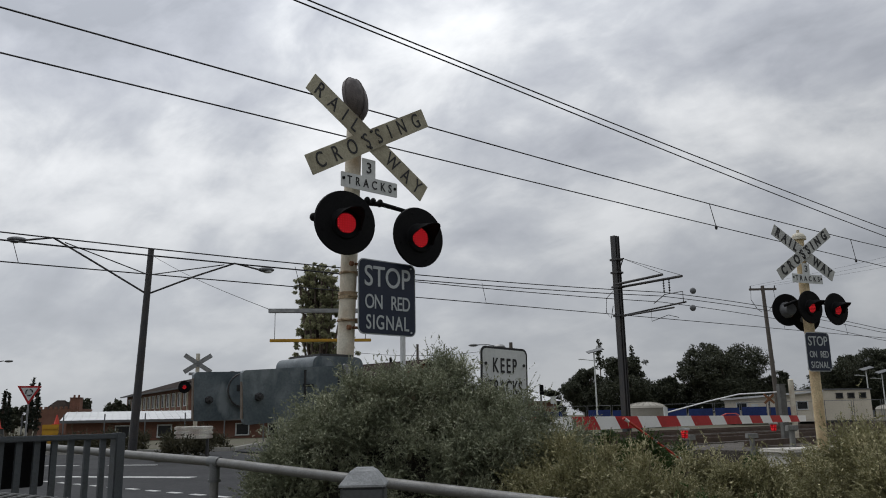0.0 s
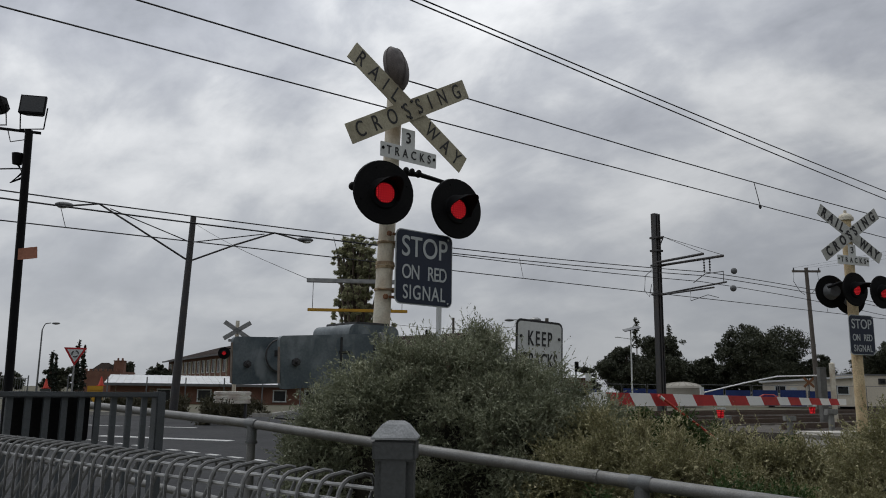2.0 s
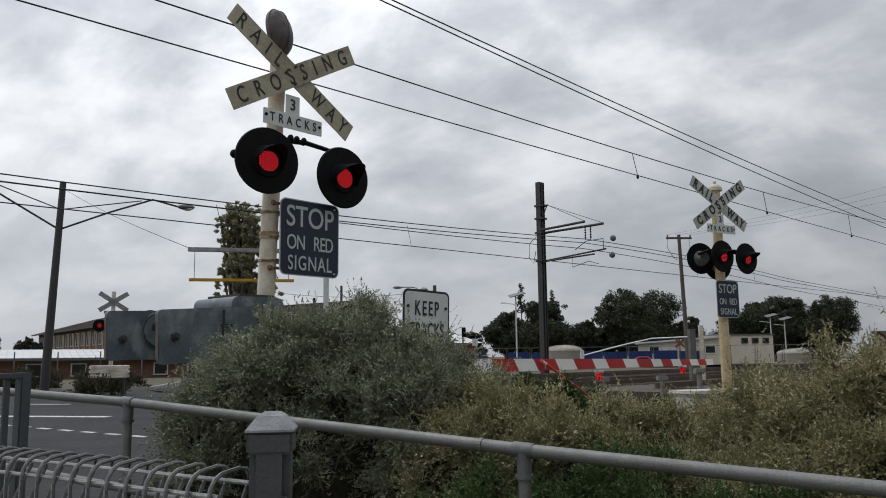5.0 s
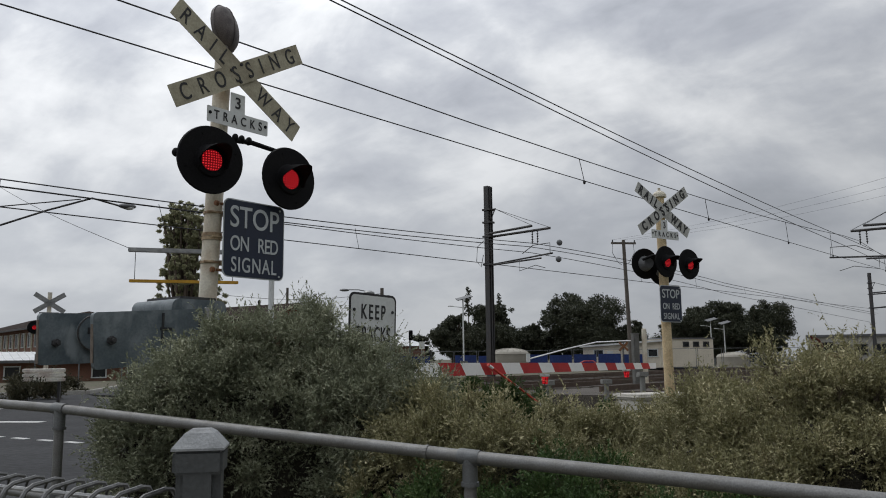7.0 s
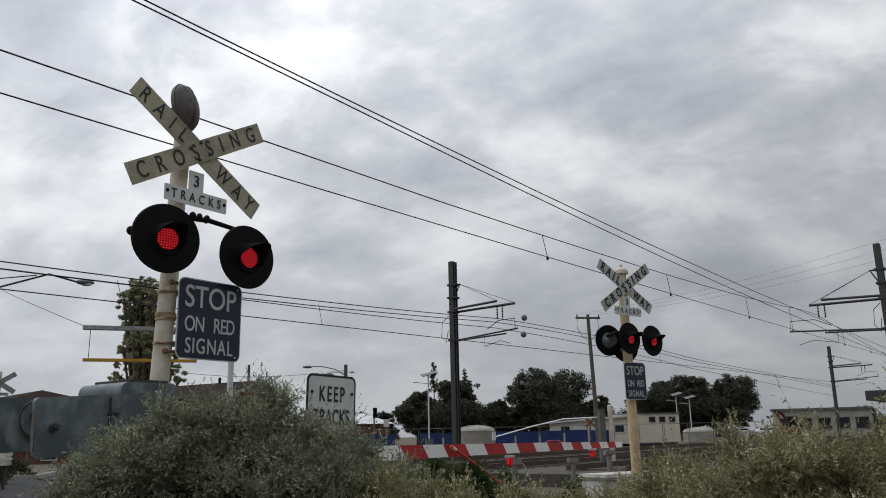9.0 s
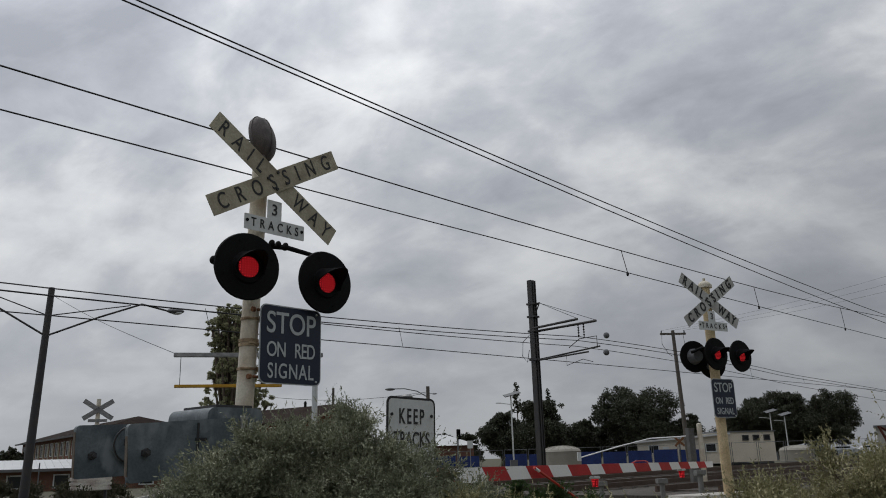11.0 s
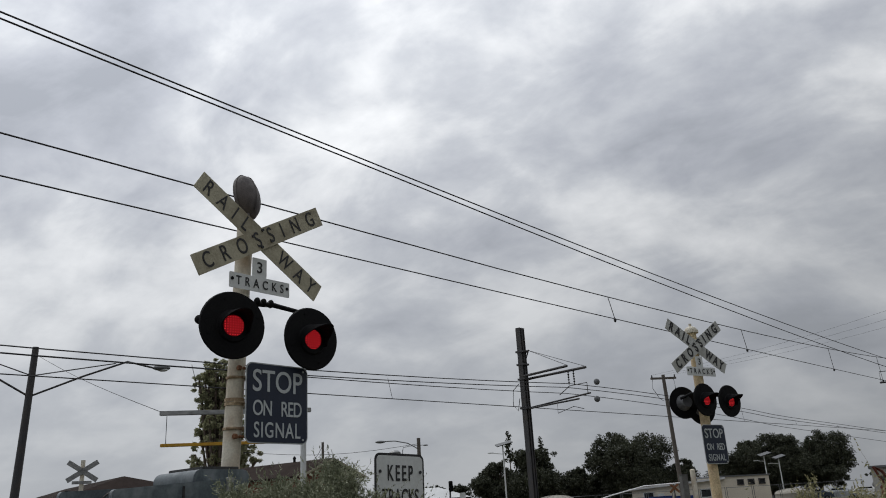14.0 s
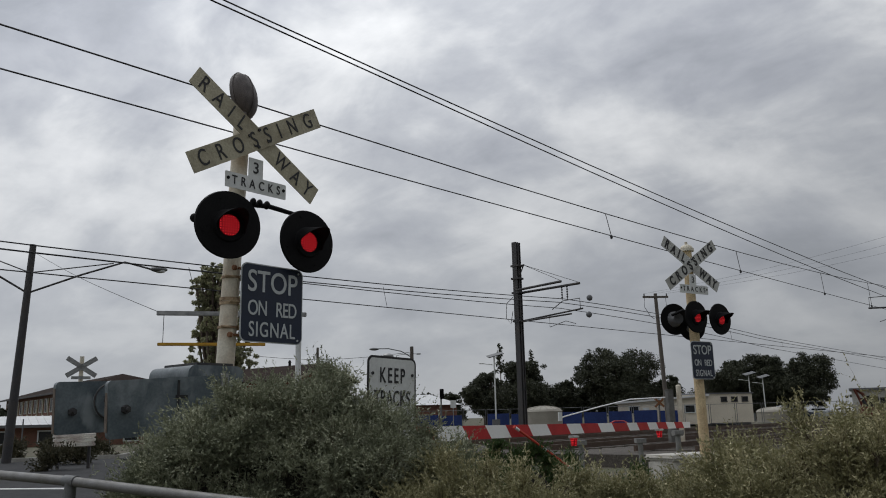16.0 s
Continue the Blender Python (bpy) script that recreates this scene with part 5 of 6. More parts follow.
# floodlight mast
fm = thing("floodlight_mast", pose(-10.25, 17.15, 0), "tall black steel mast with twin floodlights and camera", "floodlight mast")
bm = bmesh.new()
rod(bm, (0.07, 0, 0), (-0.10, 0, 6.85), 0.095, 0.085, 14)
part("pole", bm, BLACK, fm, smooth=True)
bm = bmesh.new()
box(bm, (-0.42, 0.05, 6.87), (1.0, 0.07, 0.05), Matrix.Rotation(radians(25), 4, "Z"))
part("crossbar", bm, BLACK, fm)
for x, y, z, yaw, pit, w in ((-0.84, -0.1, 7.42, -20, 28, 0.5), (-0.16, 0.2, 7.48, 15, -12, 0.56)):
    fl = bmesh.new()
    m = Matrix.Translation((x, y, z)) @ Matrix.Rotation(radians(yaw), 4, "Z") @ Matrix.Rotation(radians(pit), 4, "X")
    lv = []
    for s, d in ((1.0, -0.14), (0.98, -0.06), (0.62, 0.16)):
        lv.append([fl.verts.new(m @ Vector((sx * w / 2 * s, d, sz * w * 0.42 * s))) for sx, sz in ((-1, -1), (1, -1), (1, 1), (-1, 1))])
    for a, b in zip(lv, lv[1:]):
        for k in range(4):
            fl.faces.new((a[k], a[(k + 1) % 4], b[(k + 1) % 4], b[k]))
    fl.faces.new(lv[0][::-1])
    fl.faces.new(lv[-1])
    fo = part("floodlight", fl, BLACK, fm, "black boxy floodlight")
    bm = bmesh.new()
    box(bm, m @ Vector((0, -0.146, 0)), (w * 0.88, 0.01, w * 0.72), Matrix.Rotation(radians(yaw), 4, "Z") @ Matrix.Rotation(radians(pit), 4, "X"))
    part("glass", bm, DARKGLASS, fo)
    bm = bmesh.new()
    tube(bm, [m @ Vector((-w * 0.52, 0, 0)), (x - w * 0.5, y, 6.95), (x + w * 0.5, y, 6.95), m @ Vector((w * 0.52, 0, 0))], 0.018, 6)
    part("yoke", bm, BLACK, fo)
bm = bmesh.new()
tube(bm, [(-0.6, 0, 6.85), (-0.45, -0.1, 6.55), (-0.1, -0.1, 6.6)], 0.012, 5)
part("cable", bm, WIRE, fm)
bm = bmesh.new()
rod(bm, (-0.3, 0, 6.05), (-0.3, 0, 6.3), 0.10, 0.13, 12)
tube(bm, [(-0.28, 0, 6.05), (-0.15, 0, 5.85), (-0.4, 0, 5.62), (-0.1, 0, 5.75)], 0.03, 6)
part("camera_dome", bm, BLACK, fm, smooth=True)
bm = bmesh.new()
plate(bm, 0.44, 0.26, 0.01, 0.01, 2, (0.21, -0.08, 3.98), Matrix.Rotation(radians(-6), 4, "Y"))
part("flag_sign", bm, mat("faded_orange_sign", (0.42, 0.17, 0.10), 0.6, scale=3), fm, "faded orange flag sign")
a, b = Vector((-10.35, 17.15, 5.95)), Vector((-24.0, 12.0, 5.2))
cable("power_line", [a.lerp(b, i / 8) - Vector((0, 0, 0.3 * math.sin(math.pi * i / 8))) for i in range(9)], 0.018, label="dark service wire to the floodlight mast", category="power line", group="power lines")

# ---- height gauge gantry ----
gt = thing("height_gauge", pose(-0.91, 17.5, 0), "pale steel gantry with a yellow height bar hung on wires", "height gauge")
bm = bmesh.new()
rod(bm, (0, 0, 0), (0, 0, 3.42), 0.06, seg=12)
part("post", bm, WHITE_SIGN, gt, smooth=True)
bm = bmesh.new()
box(bm, (-1.35, -0.19, 3.42), (3.05, 0.09, 0.09), Matrix.Rotation(radians(7.8), 4, "Z"))
part("beam", bm, GALV, gt, bevel=0.01)
bm = bmesh.new()
box(bm, (-1.75, -0.25, 2.78), (2.16, 0.05, 0.065), Matrix.Rotation(radians(7.8), 4, "Z"))
part("height_bar", bm, YELLOW, gt, "yellow hanging height bar", bevel=0.008)
for x in (-2.72, -0.8):
    bm = bmesh.new()
    rod(bm, (x, -0.19 - 0.13 * (-x - 1.35), 2.8), (x, -0.19 - 0.13 * (-x - 1.35), 3.4), 0.007, seg=5)
    part("hanger", bm, WIRE, gt)

# ---- signal beyond the tracks ----
b3 = thing("crossing_signal", pose(-8.8, 28.7, 0, 0, 0, 20), "distant crossing signal seen from behind with grey crossbuck", "crossing signal", "crossing signals")
bm = bmesh.new()
rod(bm, (0, 0, 0), (0, 0, 3.5), 0.07, seg=12)
part("post", bm, POST_WHITE, b3, smooth=True)
for a in (-33, 33):
    bm = bmesh.new()
    plate(bm, 1.1, 0.16, 0.006, 0.004, 2)
    bmesh.ops.transform(bm, matrix=Matrix.Translation((0, -0.09, 3.14)) @ Matrix.Rotation(radians(a), 4, "Y"), verts=bm.verts)
    part("crossbuck_blade", bm, GALV, b3, "bare grey back of a crossbuck blade")
bm = bmesh.new()
box(bm, (0, -0.09, 2.78), (0.6, 0.01, 0.1))
part("tracks_plate", bm, GALV, b3)
flasher(b3, -0.42, -0.2, 2.32, LED_FAR, 0, 0.85)
flasher(b3, 0.4, 0.2, 2.30, LED_FAR, 180, 0.85)
bm = bmesh.new()
rod(bm, (-0.45, 0, 2.5), (0.45, 0, 2.5), 0.02, seg=8)
part("lamp_arm", bm, BLACK, b3)

# ---- small things by the far kerb ----
gr = thing("guard_rail", pose(-7.65, 24.85, 0), "short curved end of white steel guard rail", "guard rail")
GZ = 0.62
bm = bmesh.new()
prof = [(0.0, 0.37), (0.06, 0.35), (0.06, 0.28), (0.0, 0.25), (0.0, 0.23), (0.06, 0.21), (0.06, 0.15), (0.0, 0.12), (0.0, 0.10), (0.06, 0.08), (0.06, 0.02), (0.0, 0.0)]
rows = []
for k in range(9):
    a = radians(-60 + 15 * k)
    rows.append([bm.verts.new((math.sin(a) * (0.62 + d), -math.cos(a) * (0.55 + d) + 0.3, GZ + z)) for d, z in prof])
for a, b in zip(rows, rows[1:]):
    for i in range(len(prof) - 1):
        bm.faces.new((a[i], a[i + 1], b[i + 1], b[i]))
geo = bmesh.ops.solidify(bm, geom=bm.faces[:], thickness=0.012)
part("beam", bm, mat("chalky_white_rail_paint", (0.78, 0.77, 0.72), 0.6, scale=4, dark=(0.35, 0.23, 0.2), stain=0.6), gr, smooth=True)
for x in (-0.42, 0.42):
    bm = bmesh.new()
    box(bm, (x, 0.02, 0.42), (0.07, 0.10, 0.86))
    part("post", bm, DARKMETAL, gr)

gw = thing("give_way_sign", pose(-13.7, 26.7, 0, 0, 0, 27), "roundabout give way sign, white with red border, on a post", "road sign")
bm = bmesh.new()
rod(bm, (0, 0.03, 0), (0, 0.03, 2.35), 0.03, seg=10)
part("post", bm, GALV, gw)
for s, dy, m_ in ((1.0, 0.0, RED), (0.70, -0.006, WHITE_SIGN)):
    bm = bmesh.new()
    f = [bm.verts.new((x * s, dy, 2.18 + z * s)) for x, z in ((-0.36, 0.2), (0.36, 0.2), (0.0, -0.42))]
    g = [bm.verts.new(v.co + Vector((0, 0.005, 0))) for v in f]
    bm.faces.new(f)
    bm.faces.new(g[::-1])
    for i in range(3):
        bm.faces.new((f[i], g[i], g[(i + 1) % 3], f[(i + 1) % 3]))
    part("sign_border" if s == 1 else "sign_face", bm, m_, gw)
bm = bmesh.new()
for k in range(3):
    tube(bm, [(0.10 * math.cos(radians(a + 120 * k)), -0.012, 2.17 + 0.10 * math.sin(radians(a + 120 * k))) for a in range(0, 95, 12)], 0.02, 6)
part("arrow_ring", bm, INK, gw)

bm = bmesh.new()
box(bm, (0, 0, 0.57), (0.40, 0.35, 1.12))
for z in (0.28, 0.62, 0.90):
    box(bm, (0, -0.185, z), (0.36, 0.02, 0.03))
solid("utility_cabinet", bm, YELLOW, "yellow steel cabinet beside the road", "utility cabinet", pose(-20.45, 42.3, -0.03, 0, 0, 26) @ Matrix.Diagonal((1.95, 1.6, 1.02, 1)), bevel=0.015)


def cone(x, y, z0):
    c = thing("traffic_cone", pose(x, y, z0), "orange-red traffic cone on a steel cabinet", "traffic cone", "traffic cones")
    bm = bmesh.new()
    rod(bm, (0, 0, 0.03), (0, 0, 0.5), 0.14, 0.03, 14)
    part("body", bm, ORANGE, c, smooth=True)
    bm = bmesh.new()
    box(bm, (0, 0, 0.02), (0.34, 0.34, 0.04))
    part("foot", bm, ORANGE, c, bevel=0.01)


cone(-20.2, 42.4, 1.12)
cone(-22.6, 41.3, 0.95)
bm = bmesh.new()
box(bm, (0, 0, 0.47), (0.5, 0.4, 0.96))
solid("utility_cabinet", bm, GREYPOST, "grey steel cabinet beside the road", "utility cabinet", pose(-22.6, 41.3, -0.02, 0, 0, 20), bevel=0.015)

wf = thing("wire_fence", Matrix.Identity(4), "grey wire mesh fence along the far side of the road", "wire fence")
for k in range(15):
    p = Vector((-33.0 + 1.75 * k, 34.6 + 0.25 * k, 0))
    bm = bmesh.new()
    rod(bm, p, p + Vector((0, 0, 1.55)), 0.03, seg=8)
    part("post", bm, LAMPGREY, wf)
    if k < 7:
        bm = bmesh.new()
        q = p + Vector((1.75, 0.25, 0))
        for i in range(16):
            a = p.lerp(q, i / 16)
            rod(bm, a + Vector((0, 0, 0.5)), a + Vector((0, 0, 1.42)), 0.012, seg=4)
        for z in (0.5, 1.42):
            rod(bm, p + Vector((0, 0, z)), q + Vector((0, 0, z)), 0.018, seg=5)
        part("mesh_panel", bm, LAMPGREY, wf)

# ---- buildings ----
def block(bm, x0, x1, y0, y1, z0, z1):
    box(bm, ((x0 + x1) / 2, (y0 + y1) / 2, (z0 + z1) / 2), (x1 - x0, y1 - y0, z1 - z0))


def window(parent, x, y, z, w, h, frame_mat=WHITE_SIGN):
    bm = bmesh.new()
    for dx, dz, sx, sz in ((0, h / 2, w + 0.12, 0.08), (0, -h / 2, w + 0.12, 0.08), (-w / 2, 0, 0.08, h), (w / 2, 0, 0.08, h)):
        box(bm, (x + dx, y, z + dz), (sx, 0.12, sz))
    wd = part("window", bm, frame_mat, parent)
    bm = bmesh.new()
    box(bm, (x, y + 0.03, z), (w, 0.03, h))
    part("pane", bm, DARKGLASS, wd)


lh = thing("low_building", pose(-25.3, 54.5, -0.7, 0, 0, 22.1), "long low red-brick building with a white metal roof", "building", "buildings")
bm = bmesh.new()
block(bm, 0, 19.5, 0, 8, 0, 2.05)
part("wall", bm, BRICK, lh, "red-brown brick wall")
bm = bmesh.new()
rf = [bm.verts.new(p) for p in ((-0.4, -0.5, 2.06), (20.0, -0.5, 2.06), (20.0, 7.5, 2.72), (-0.4, 7.5, 2.72))]
lo = [bm.verts.new(v.co - Vector((0, 0, 0.14))) for v in rf]
bm.faces.new(rf)
bm.faces.new(lo[::-1])
for i in range(4):
    bm.faces.new((rf[i], lo[i], lo[(i + 1) % 4], rf[(i + 1) % 4]))
wroof = part("roof", bm, WHITEROOF, lh, "white ribbed metal roof")
bm = bmesh.new()
box(bm, (0, 3.5, 2.405), (0.05, 8.02, 0.04), Matrix.Rotation(math.atan2(0.66, 8), 4, "X"))
rib = done(bm, "roof_rib", WHITEROOF)
for k in range(40):
    ob = new("roof_rib", rib)
    ob.parent = wroof
    ob.location = (-0.2 + 0.5 * k, 0, 0)
bm = bmesh.new()
block(bm, -0.45, 20.05, -0.62, -0.5, 1.88, 2.06)
part("gutter", bm, LAMPGREY, lh)
for x in (3.5, 6.2, 11.5, 13.8, 16.0):
    window(lh, x, -0.03, 1.25, 0.9, 0.8)

bh = thing("apartment_block", pose(-52.2, 133.2, 0, 0, 0, -58.4), "two-storey brown brick block with pale window strips", "building", "buildings")
# its length runs towards the camera
bm = bmesh.new()
block(bm, 0, 40, 0, 14, -0.5, 5.35)
part("wall", bm, BRICK, bh)
bm = bmesh.new()
base = [bm.verts.new(p) for p in ((-0.8, -0.8, 5.36), (40.8, -0.8, 5.36), (40.8, 14.8, 5.36), (-0.8, 14.8, 5.36))]
rid = [bm.verts.new(p) for p in ((6, 7, 7.7), (34, 7, 7.7))]
for f in ((base[0], base[1], rid[1], rid[0]), (base[1], base[2], rid[1]), (base[2], base[3], rid[0], rid[1]), (base[3], base[0], rid[0]), base[::-1]):
    bm.faces.new(f)
part("roof", bm, ROOFTILE, bh, "dark hipped tile roof")
for k in range(13):
    for z in (1.3, 3.95):
        window(bh, 2 + 3.0 * k, -0.04, z, 1.1, 1.7)
for k in range(13):
    bm = bmesh.new()
    block(bm, 3.05 + 3.0 * k, 3.45 + 3.0 * k, -0.10, -0.002, 0.4, 4.9)
    part("pier", bm, CREAM, bh, "pale panel strip between windows")
bm = bmesh.new()
block(bm, -0.85, 40.85, -0.95, -0.80, 5.15, 5.36)
part("gutter", bm, DARKMETAL, bh)
ol = thing("brick_house", pose(-46.0, 92.0, 0, 0, 0, 10), "distant brown brick house with a low parapet and chimney", "building", "buildings")
bm = bmesh.new()
block(bm, 0, 4.3, 0, 6, -0.5, 2.85)
part("wall", bm, BRICK, ol)
for k in range(8):
    bm = bmesh.new()
    block(bm, 0.05 + 0.54 * k, 0.33 + 0.54 * k, -0.03, 0.25, 2.85, 3.12)
    part("parapet_block", bm, BRICK, ol)
bm = bmesh.new()
base = [bm.verts.new(p) for p in ((0.4, 0.6, 2.86), (2.7, 0.6, 2.86), (2.7, 5.0, 2.86), (0.4, 5.0, 2.86))]
rid = [bm.verts.new(p) for p in ((1.1, 2.8, 3.9), (2.0, 2.8, 3.9))]
for f in ((base[0], base[1], rid[1], rid[0]), (base[1], base[2], rid[1]), (base[2], base[3], rid[0], rid[1]), (base[3], base[0], rid[0]), base[::-1]):
    bm.faces.new(f)
part("roof", bm, ROOFTILE, ol)
bm = bmesh.new()
block(bm, 3.0, 4.1, 1.0, 2.2, 2.85, 4.05)
block(bm, 2.95, 4.15, 0.95, 2.25, 4.05, 4.15)
chim = part("chimney", bm, BRICK, ol)
for x in (3.3, 3.8):
    bm = bmesh.new()
    rod(bm, (x, 1.6, 4.15), (x, 1.6, 4.45), 0.13, 0.10, 10)
    part("chimney_pot", bm, BRICK, chim, smooth=True)

gh = thing("gable_house", pose(-1.6, 55.0, -0.05, 0, 0, 48), "red-brick house with a dark tiled gable roof", "building", "buildings")
bm = bmesh.new()
v = [bm.verts.new(p) for p in ((-2.7, 0, -0.2), (2.7, 0, -0.2), (2.7, 0, 3.85), (0, 0, 4.85), (-2.7, 0, 3.85))]
w = [bm.verts.new(x.co + Vector((0, -8.0, 0))) for x in v]
bm.faces.new(v)
bm.faces.new(w[::-1])
for i in range(5):
    bm.faces.new((v[i], w[i], w[(i + 1) % 5], v[(i + 1) % 5]))
bmesh.ops.transform(bm, matrix=Matrix.Diagonal((1, -1, 1, 1)), verts=bm.verts)
part("wall", bm, mat("red_brick_gable", (0.21, 0.085, 0.055), 0.85, scale=1.2, dark=(0.17, 0.07, 0.045), stain=0.6), gh)
for sx in (-1, 1):
    bm = bmesh.new()
    a, b = Vector((0, 0, 4.98)), Vector((sx * 3.15, 0, 3.83))
    d = b - a
    box(bm, (a + b) / 2 + Vector((0, 3.8, 0)), (d.length, 8.9, 0.14), Matrix.Rotation(-math.atan2(d.z, d.x), 4, "Y"))
    rf = part("roof_slope", bm, ROOFTILE, gh, "dark tiled roof slope")
    bm = bmesh.new()
    box(bm, (a + b) / 2 + Vector((0, -0.68, -0.02)), (d.length, 0.05, 0.12), Matrix.Rotation(-math.atan2(d.z, d.x), 4, "Y"))
    part("barge_board", bm, CREAM, rf, "cream barge board")
bm = bmesh.new()
rod(bm, (0, 3.0, 4.8), (0, 3.0, 5.25), 0.09, 0.09, 10)
rod(bm, (0, 3.0, 5.25), (0, 3.0, 5.42), 0.13, 0.05, 10)
part("flue", bm, BLACK, gh, "small black roof flue")
bm = bmesh.new()
rod(bm, (0, 0, 0), (0, 0, 6.3), 0.10, 0.09, 10)
solid("timber_stump_pole", bm, TIMBERPOLE, "plain dark timber pole behind the house", "pole", pose(-1.95, 57.9, 0))
bm = bmesh.new()
tube(bm, [(-2.6, 55.9, 4.8), (-2.2, 57.2, 5.5), (-1.95, 57.9, 6.1)], 0.02, 5)
solid("power_line", bm, WIRE, "thin service wire to the house", "power line", group="power lines")

wr = thing("low_house", pose(2.4, 80.0, 0, 0, 0, 3), "low brick house with a pale roof behind the fence", "building", "buildings")
bm = bmesh.new()
block(bm, 0, 8.6, 0, 6, 0, 2.5)
part("wall", bm, BRICK, wr)
bm = bmesh.new()
base = [bm.verts.new(p) for p in ((-0.4, -0.5, 2.5), (9.0, -0.5, 2.5), (9.0, 6.5, 2.5), (-0.4, 6.5, 2.5))]
rid = [bm.verts.new(p) for p in ((0.2, 3, 3.6), (6.4, 3, 3.6))]
for f in ((base[0], base[1], rid[1], rid[0]), (base[1], base[2], rid[1]), (base[2], base[3], rid[0], rid[1]), (base[3], base[0], rid[0]), base[::-1]):
    bm.faces.new(f)
part("roof", bm, WHITEROOF, wr)

sh = thing("site_shed", pose(25.9, 75.7, 0, 0, 0, -21.9), "beige portable site shed with a flat roof", "shed", "site sheds")
bm = bmesh.new()
for v in box(bm, (4.15, 2, 1.2), (8.3, 4, 2.1)):
    if v.co.z > 1.2:
        v.co.z = 2.16 + 0.062 * v.co.x
part("wall", bm, BEIGE, sh)
bm = bmesh.new()
rf = [bm.verts.new(p) for p in ((-0.3, -0.4, 2.30), (8.4, -0.4, 2.84), (8.4, 4.3, 2.84), (-0.3, 4.3, 2.30))]
lo = [bm.verts.new(v.co - Vector((0, 0, 0.16))) for v in rf]
bm.faces.new(rf)
bm.faces.new(lo[::-1])
for i in range(4):
    bm.faces.new((rf[i], lo[i], lo[(i + 1) % 4], rf[(i + 1) % 4]))
part("roof", bm, WHITEROOF, sh)
for x, w_ in ((1.5, 0.9), (6.6, 0.9)):
    window(sh, x, -0.03, 1.55, w_, 0.70)
bm = bmesh.new()
box(bm, (2.6, -0.2, 1.5), (0.55, 0.35, 0.5))
part("air_conditioner", bm, WHITE_SIGN, sh)
for k in range(3):
    bm = bmesh.new()
    block(bm, 0.4 + 3.5 * k, 0.8 + 3.5 * k, 0.2, 3.8, -0.05, 0.15)
    part("footing", bm, DARKMETAL, sh)
s2 = thing("site_shed", pose(33.7, 72.8, 0, 0, 0, 6), "taller beige site cabin with three small windows", "shed", "site sheds")
bm = bmesh.new()
block(bm, -1.0, 4.6, 0, 3, 0.2, 2.85)
part("wall", bm, BEIGE, s2)
bm = bmesh.new()
block(bm, -1.1, 4.7, -0.1, 3.1, 2.85, 2.97)
part("roof", bm, LAMPGREY, s2)
for k in range(3):
    window(s2, 1.6 + 1.1 * k, -0.03, 2.35, 0.55, 0.42, DARKMETAL)
bm = bmesh.new()
block(bm, -0.8, 4.4, 0.2, 2.8, -0.05, 0.2)
part("footing", bm, DARKMETAL, s2)

fence = thing("site_fence", Matrix.Identity(4), "temporary site fence hung with blue mesh cloth", "site fence")
F0, F1 = Vector((4.8, 80.3, 0)), Vector((44.0, 67.8, 0))
NF = 18
for k in range(NF):
    a, b = F0.lerp(F1, k / NF), F0.lerp(F1, (k + 0.93) / NF)
    d = b - a
    mm = Matrix.Rotation(math.atan2(d.y, d.x), 4, "Z")
    bm = bmesh.new()
    for x in (a, b):
        rod(bm, x, x + Vector((0, 0, 1.95)), 0.025, seg=6)
    for z in (0.15, 1.9):
        rod(bm, a + Vector((0, 0, z)), b + Vector((0, 0, z)), 0.02, seg=6)
    fp = part("fence_panel", bm, LAMPGREY, fence)
    if k not in (3,) and k < 12:
        bm = bmesh.new()
        box(bm, (a + b) / 2 + Vector((0, 0, 0.80)), (d.length * 0.97, 0.02, 1.35 + 0.08 * math.sin(k * 2.1)), mm)
        part("cloth", bm, BLUE, fp, "blue mesh cloth")

def water_tank(x, y, r, h, label):
    tk = thing("water_tank", pose(x, y, 0), label, "water tank", "water tanks")
    bm = bmesh.new()
    rod(bm, (0, 0, 0), (0, 0, h), r, seg=36)
    for z in (0.3, 0.6, 0.9):
        rod(bm, (0, 0, h * z - 0.03), (0, 0, h * z + 0.03), r + 0.02, seg=36)
    part("wall", bm, TANK, tk, smooth=True)
    bm = bmesh.new()
    for (r0, z0), (r1, z1) in zip(((1.03, 0.0), (0.95, 0.14), (0.72, 0.27), (0.40, 0.35)), ((0.95, 0.14), (0.72, 0.27), (0.40, 0.35), (0.10, 0.38))):
        rod(bm, (0, 0, h + z0 * r * 0.75), (0, 0, h + z1 * r * 0.75), r * r0, r * r1, 36)
    lid = part("lid", bm, TANK, tk, "low domed lid", smooth=True)
    for k in range(16):
        a = math.tau * k / 16
        bm = bmesh.new()
        tube(bm, [(f * r * math.cos(a), f * r * math.sin(a), h + z * r * 0.75 + 0.01) for f, z in ((0.95, 0.14), (0.72, 0.27), (0.40, 0.35), (0.10, 0.38))], 0.03, 4)
        part("lid_rib", bm, TANK, lid)


TANK = mat("dull_beige_tank", (0.32, 0.30, 0.255), 0.7, vary=0.08, scale=0.8, dark=(0.22, 0.20, 0.17), stain=0.5, bump=0)
water_tank(16.7, 68.1, 1.62, 1.55, "round beige water tank with a low domed lid")
water_tank(46.7, 85.0, 1.75, 1.1, "round pale tank beyond the sheds")


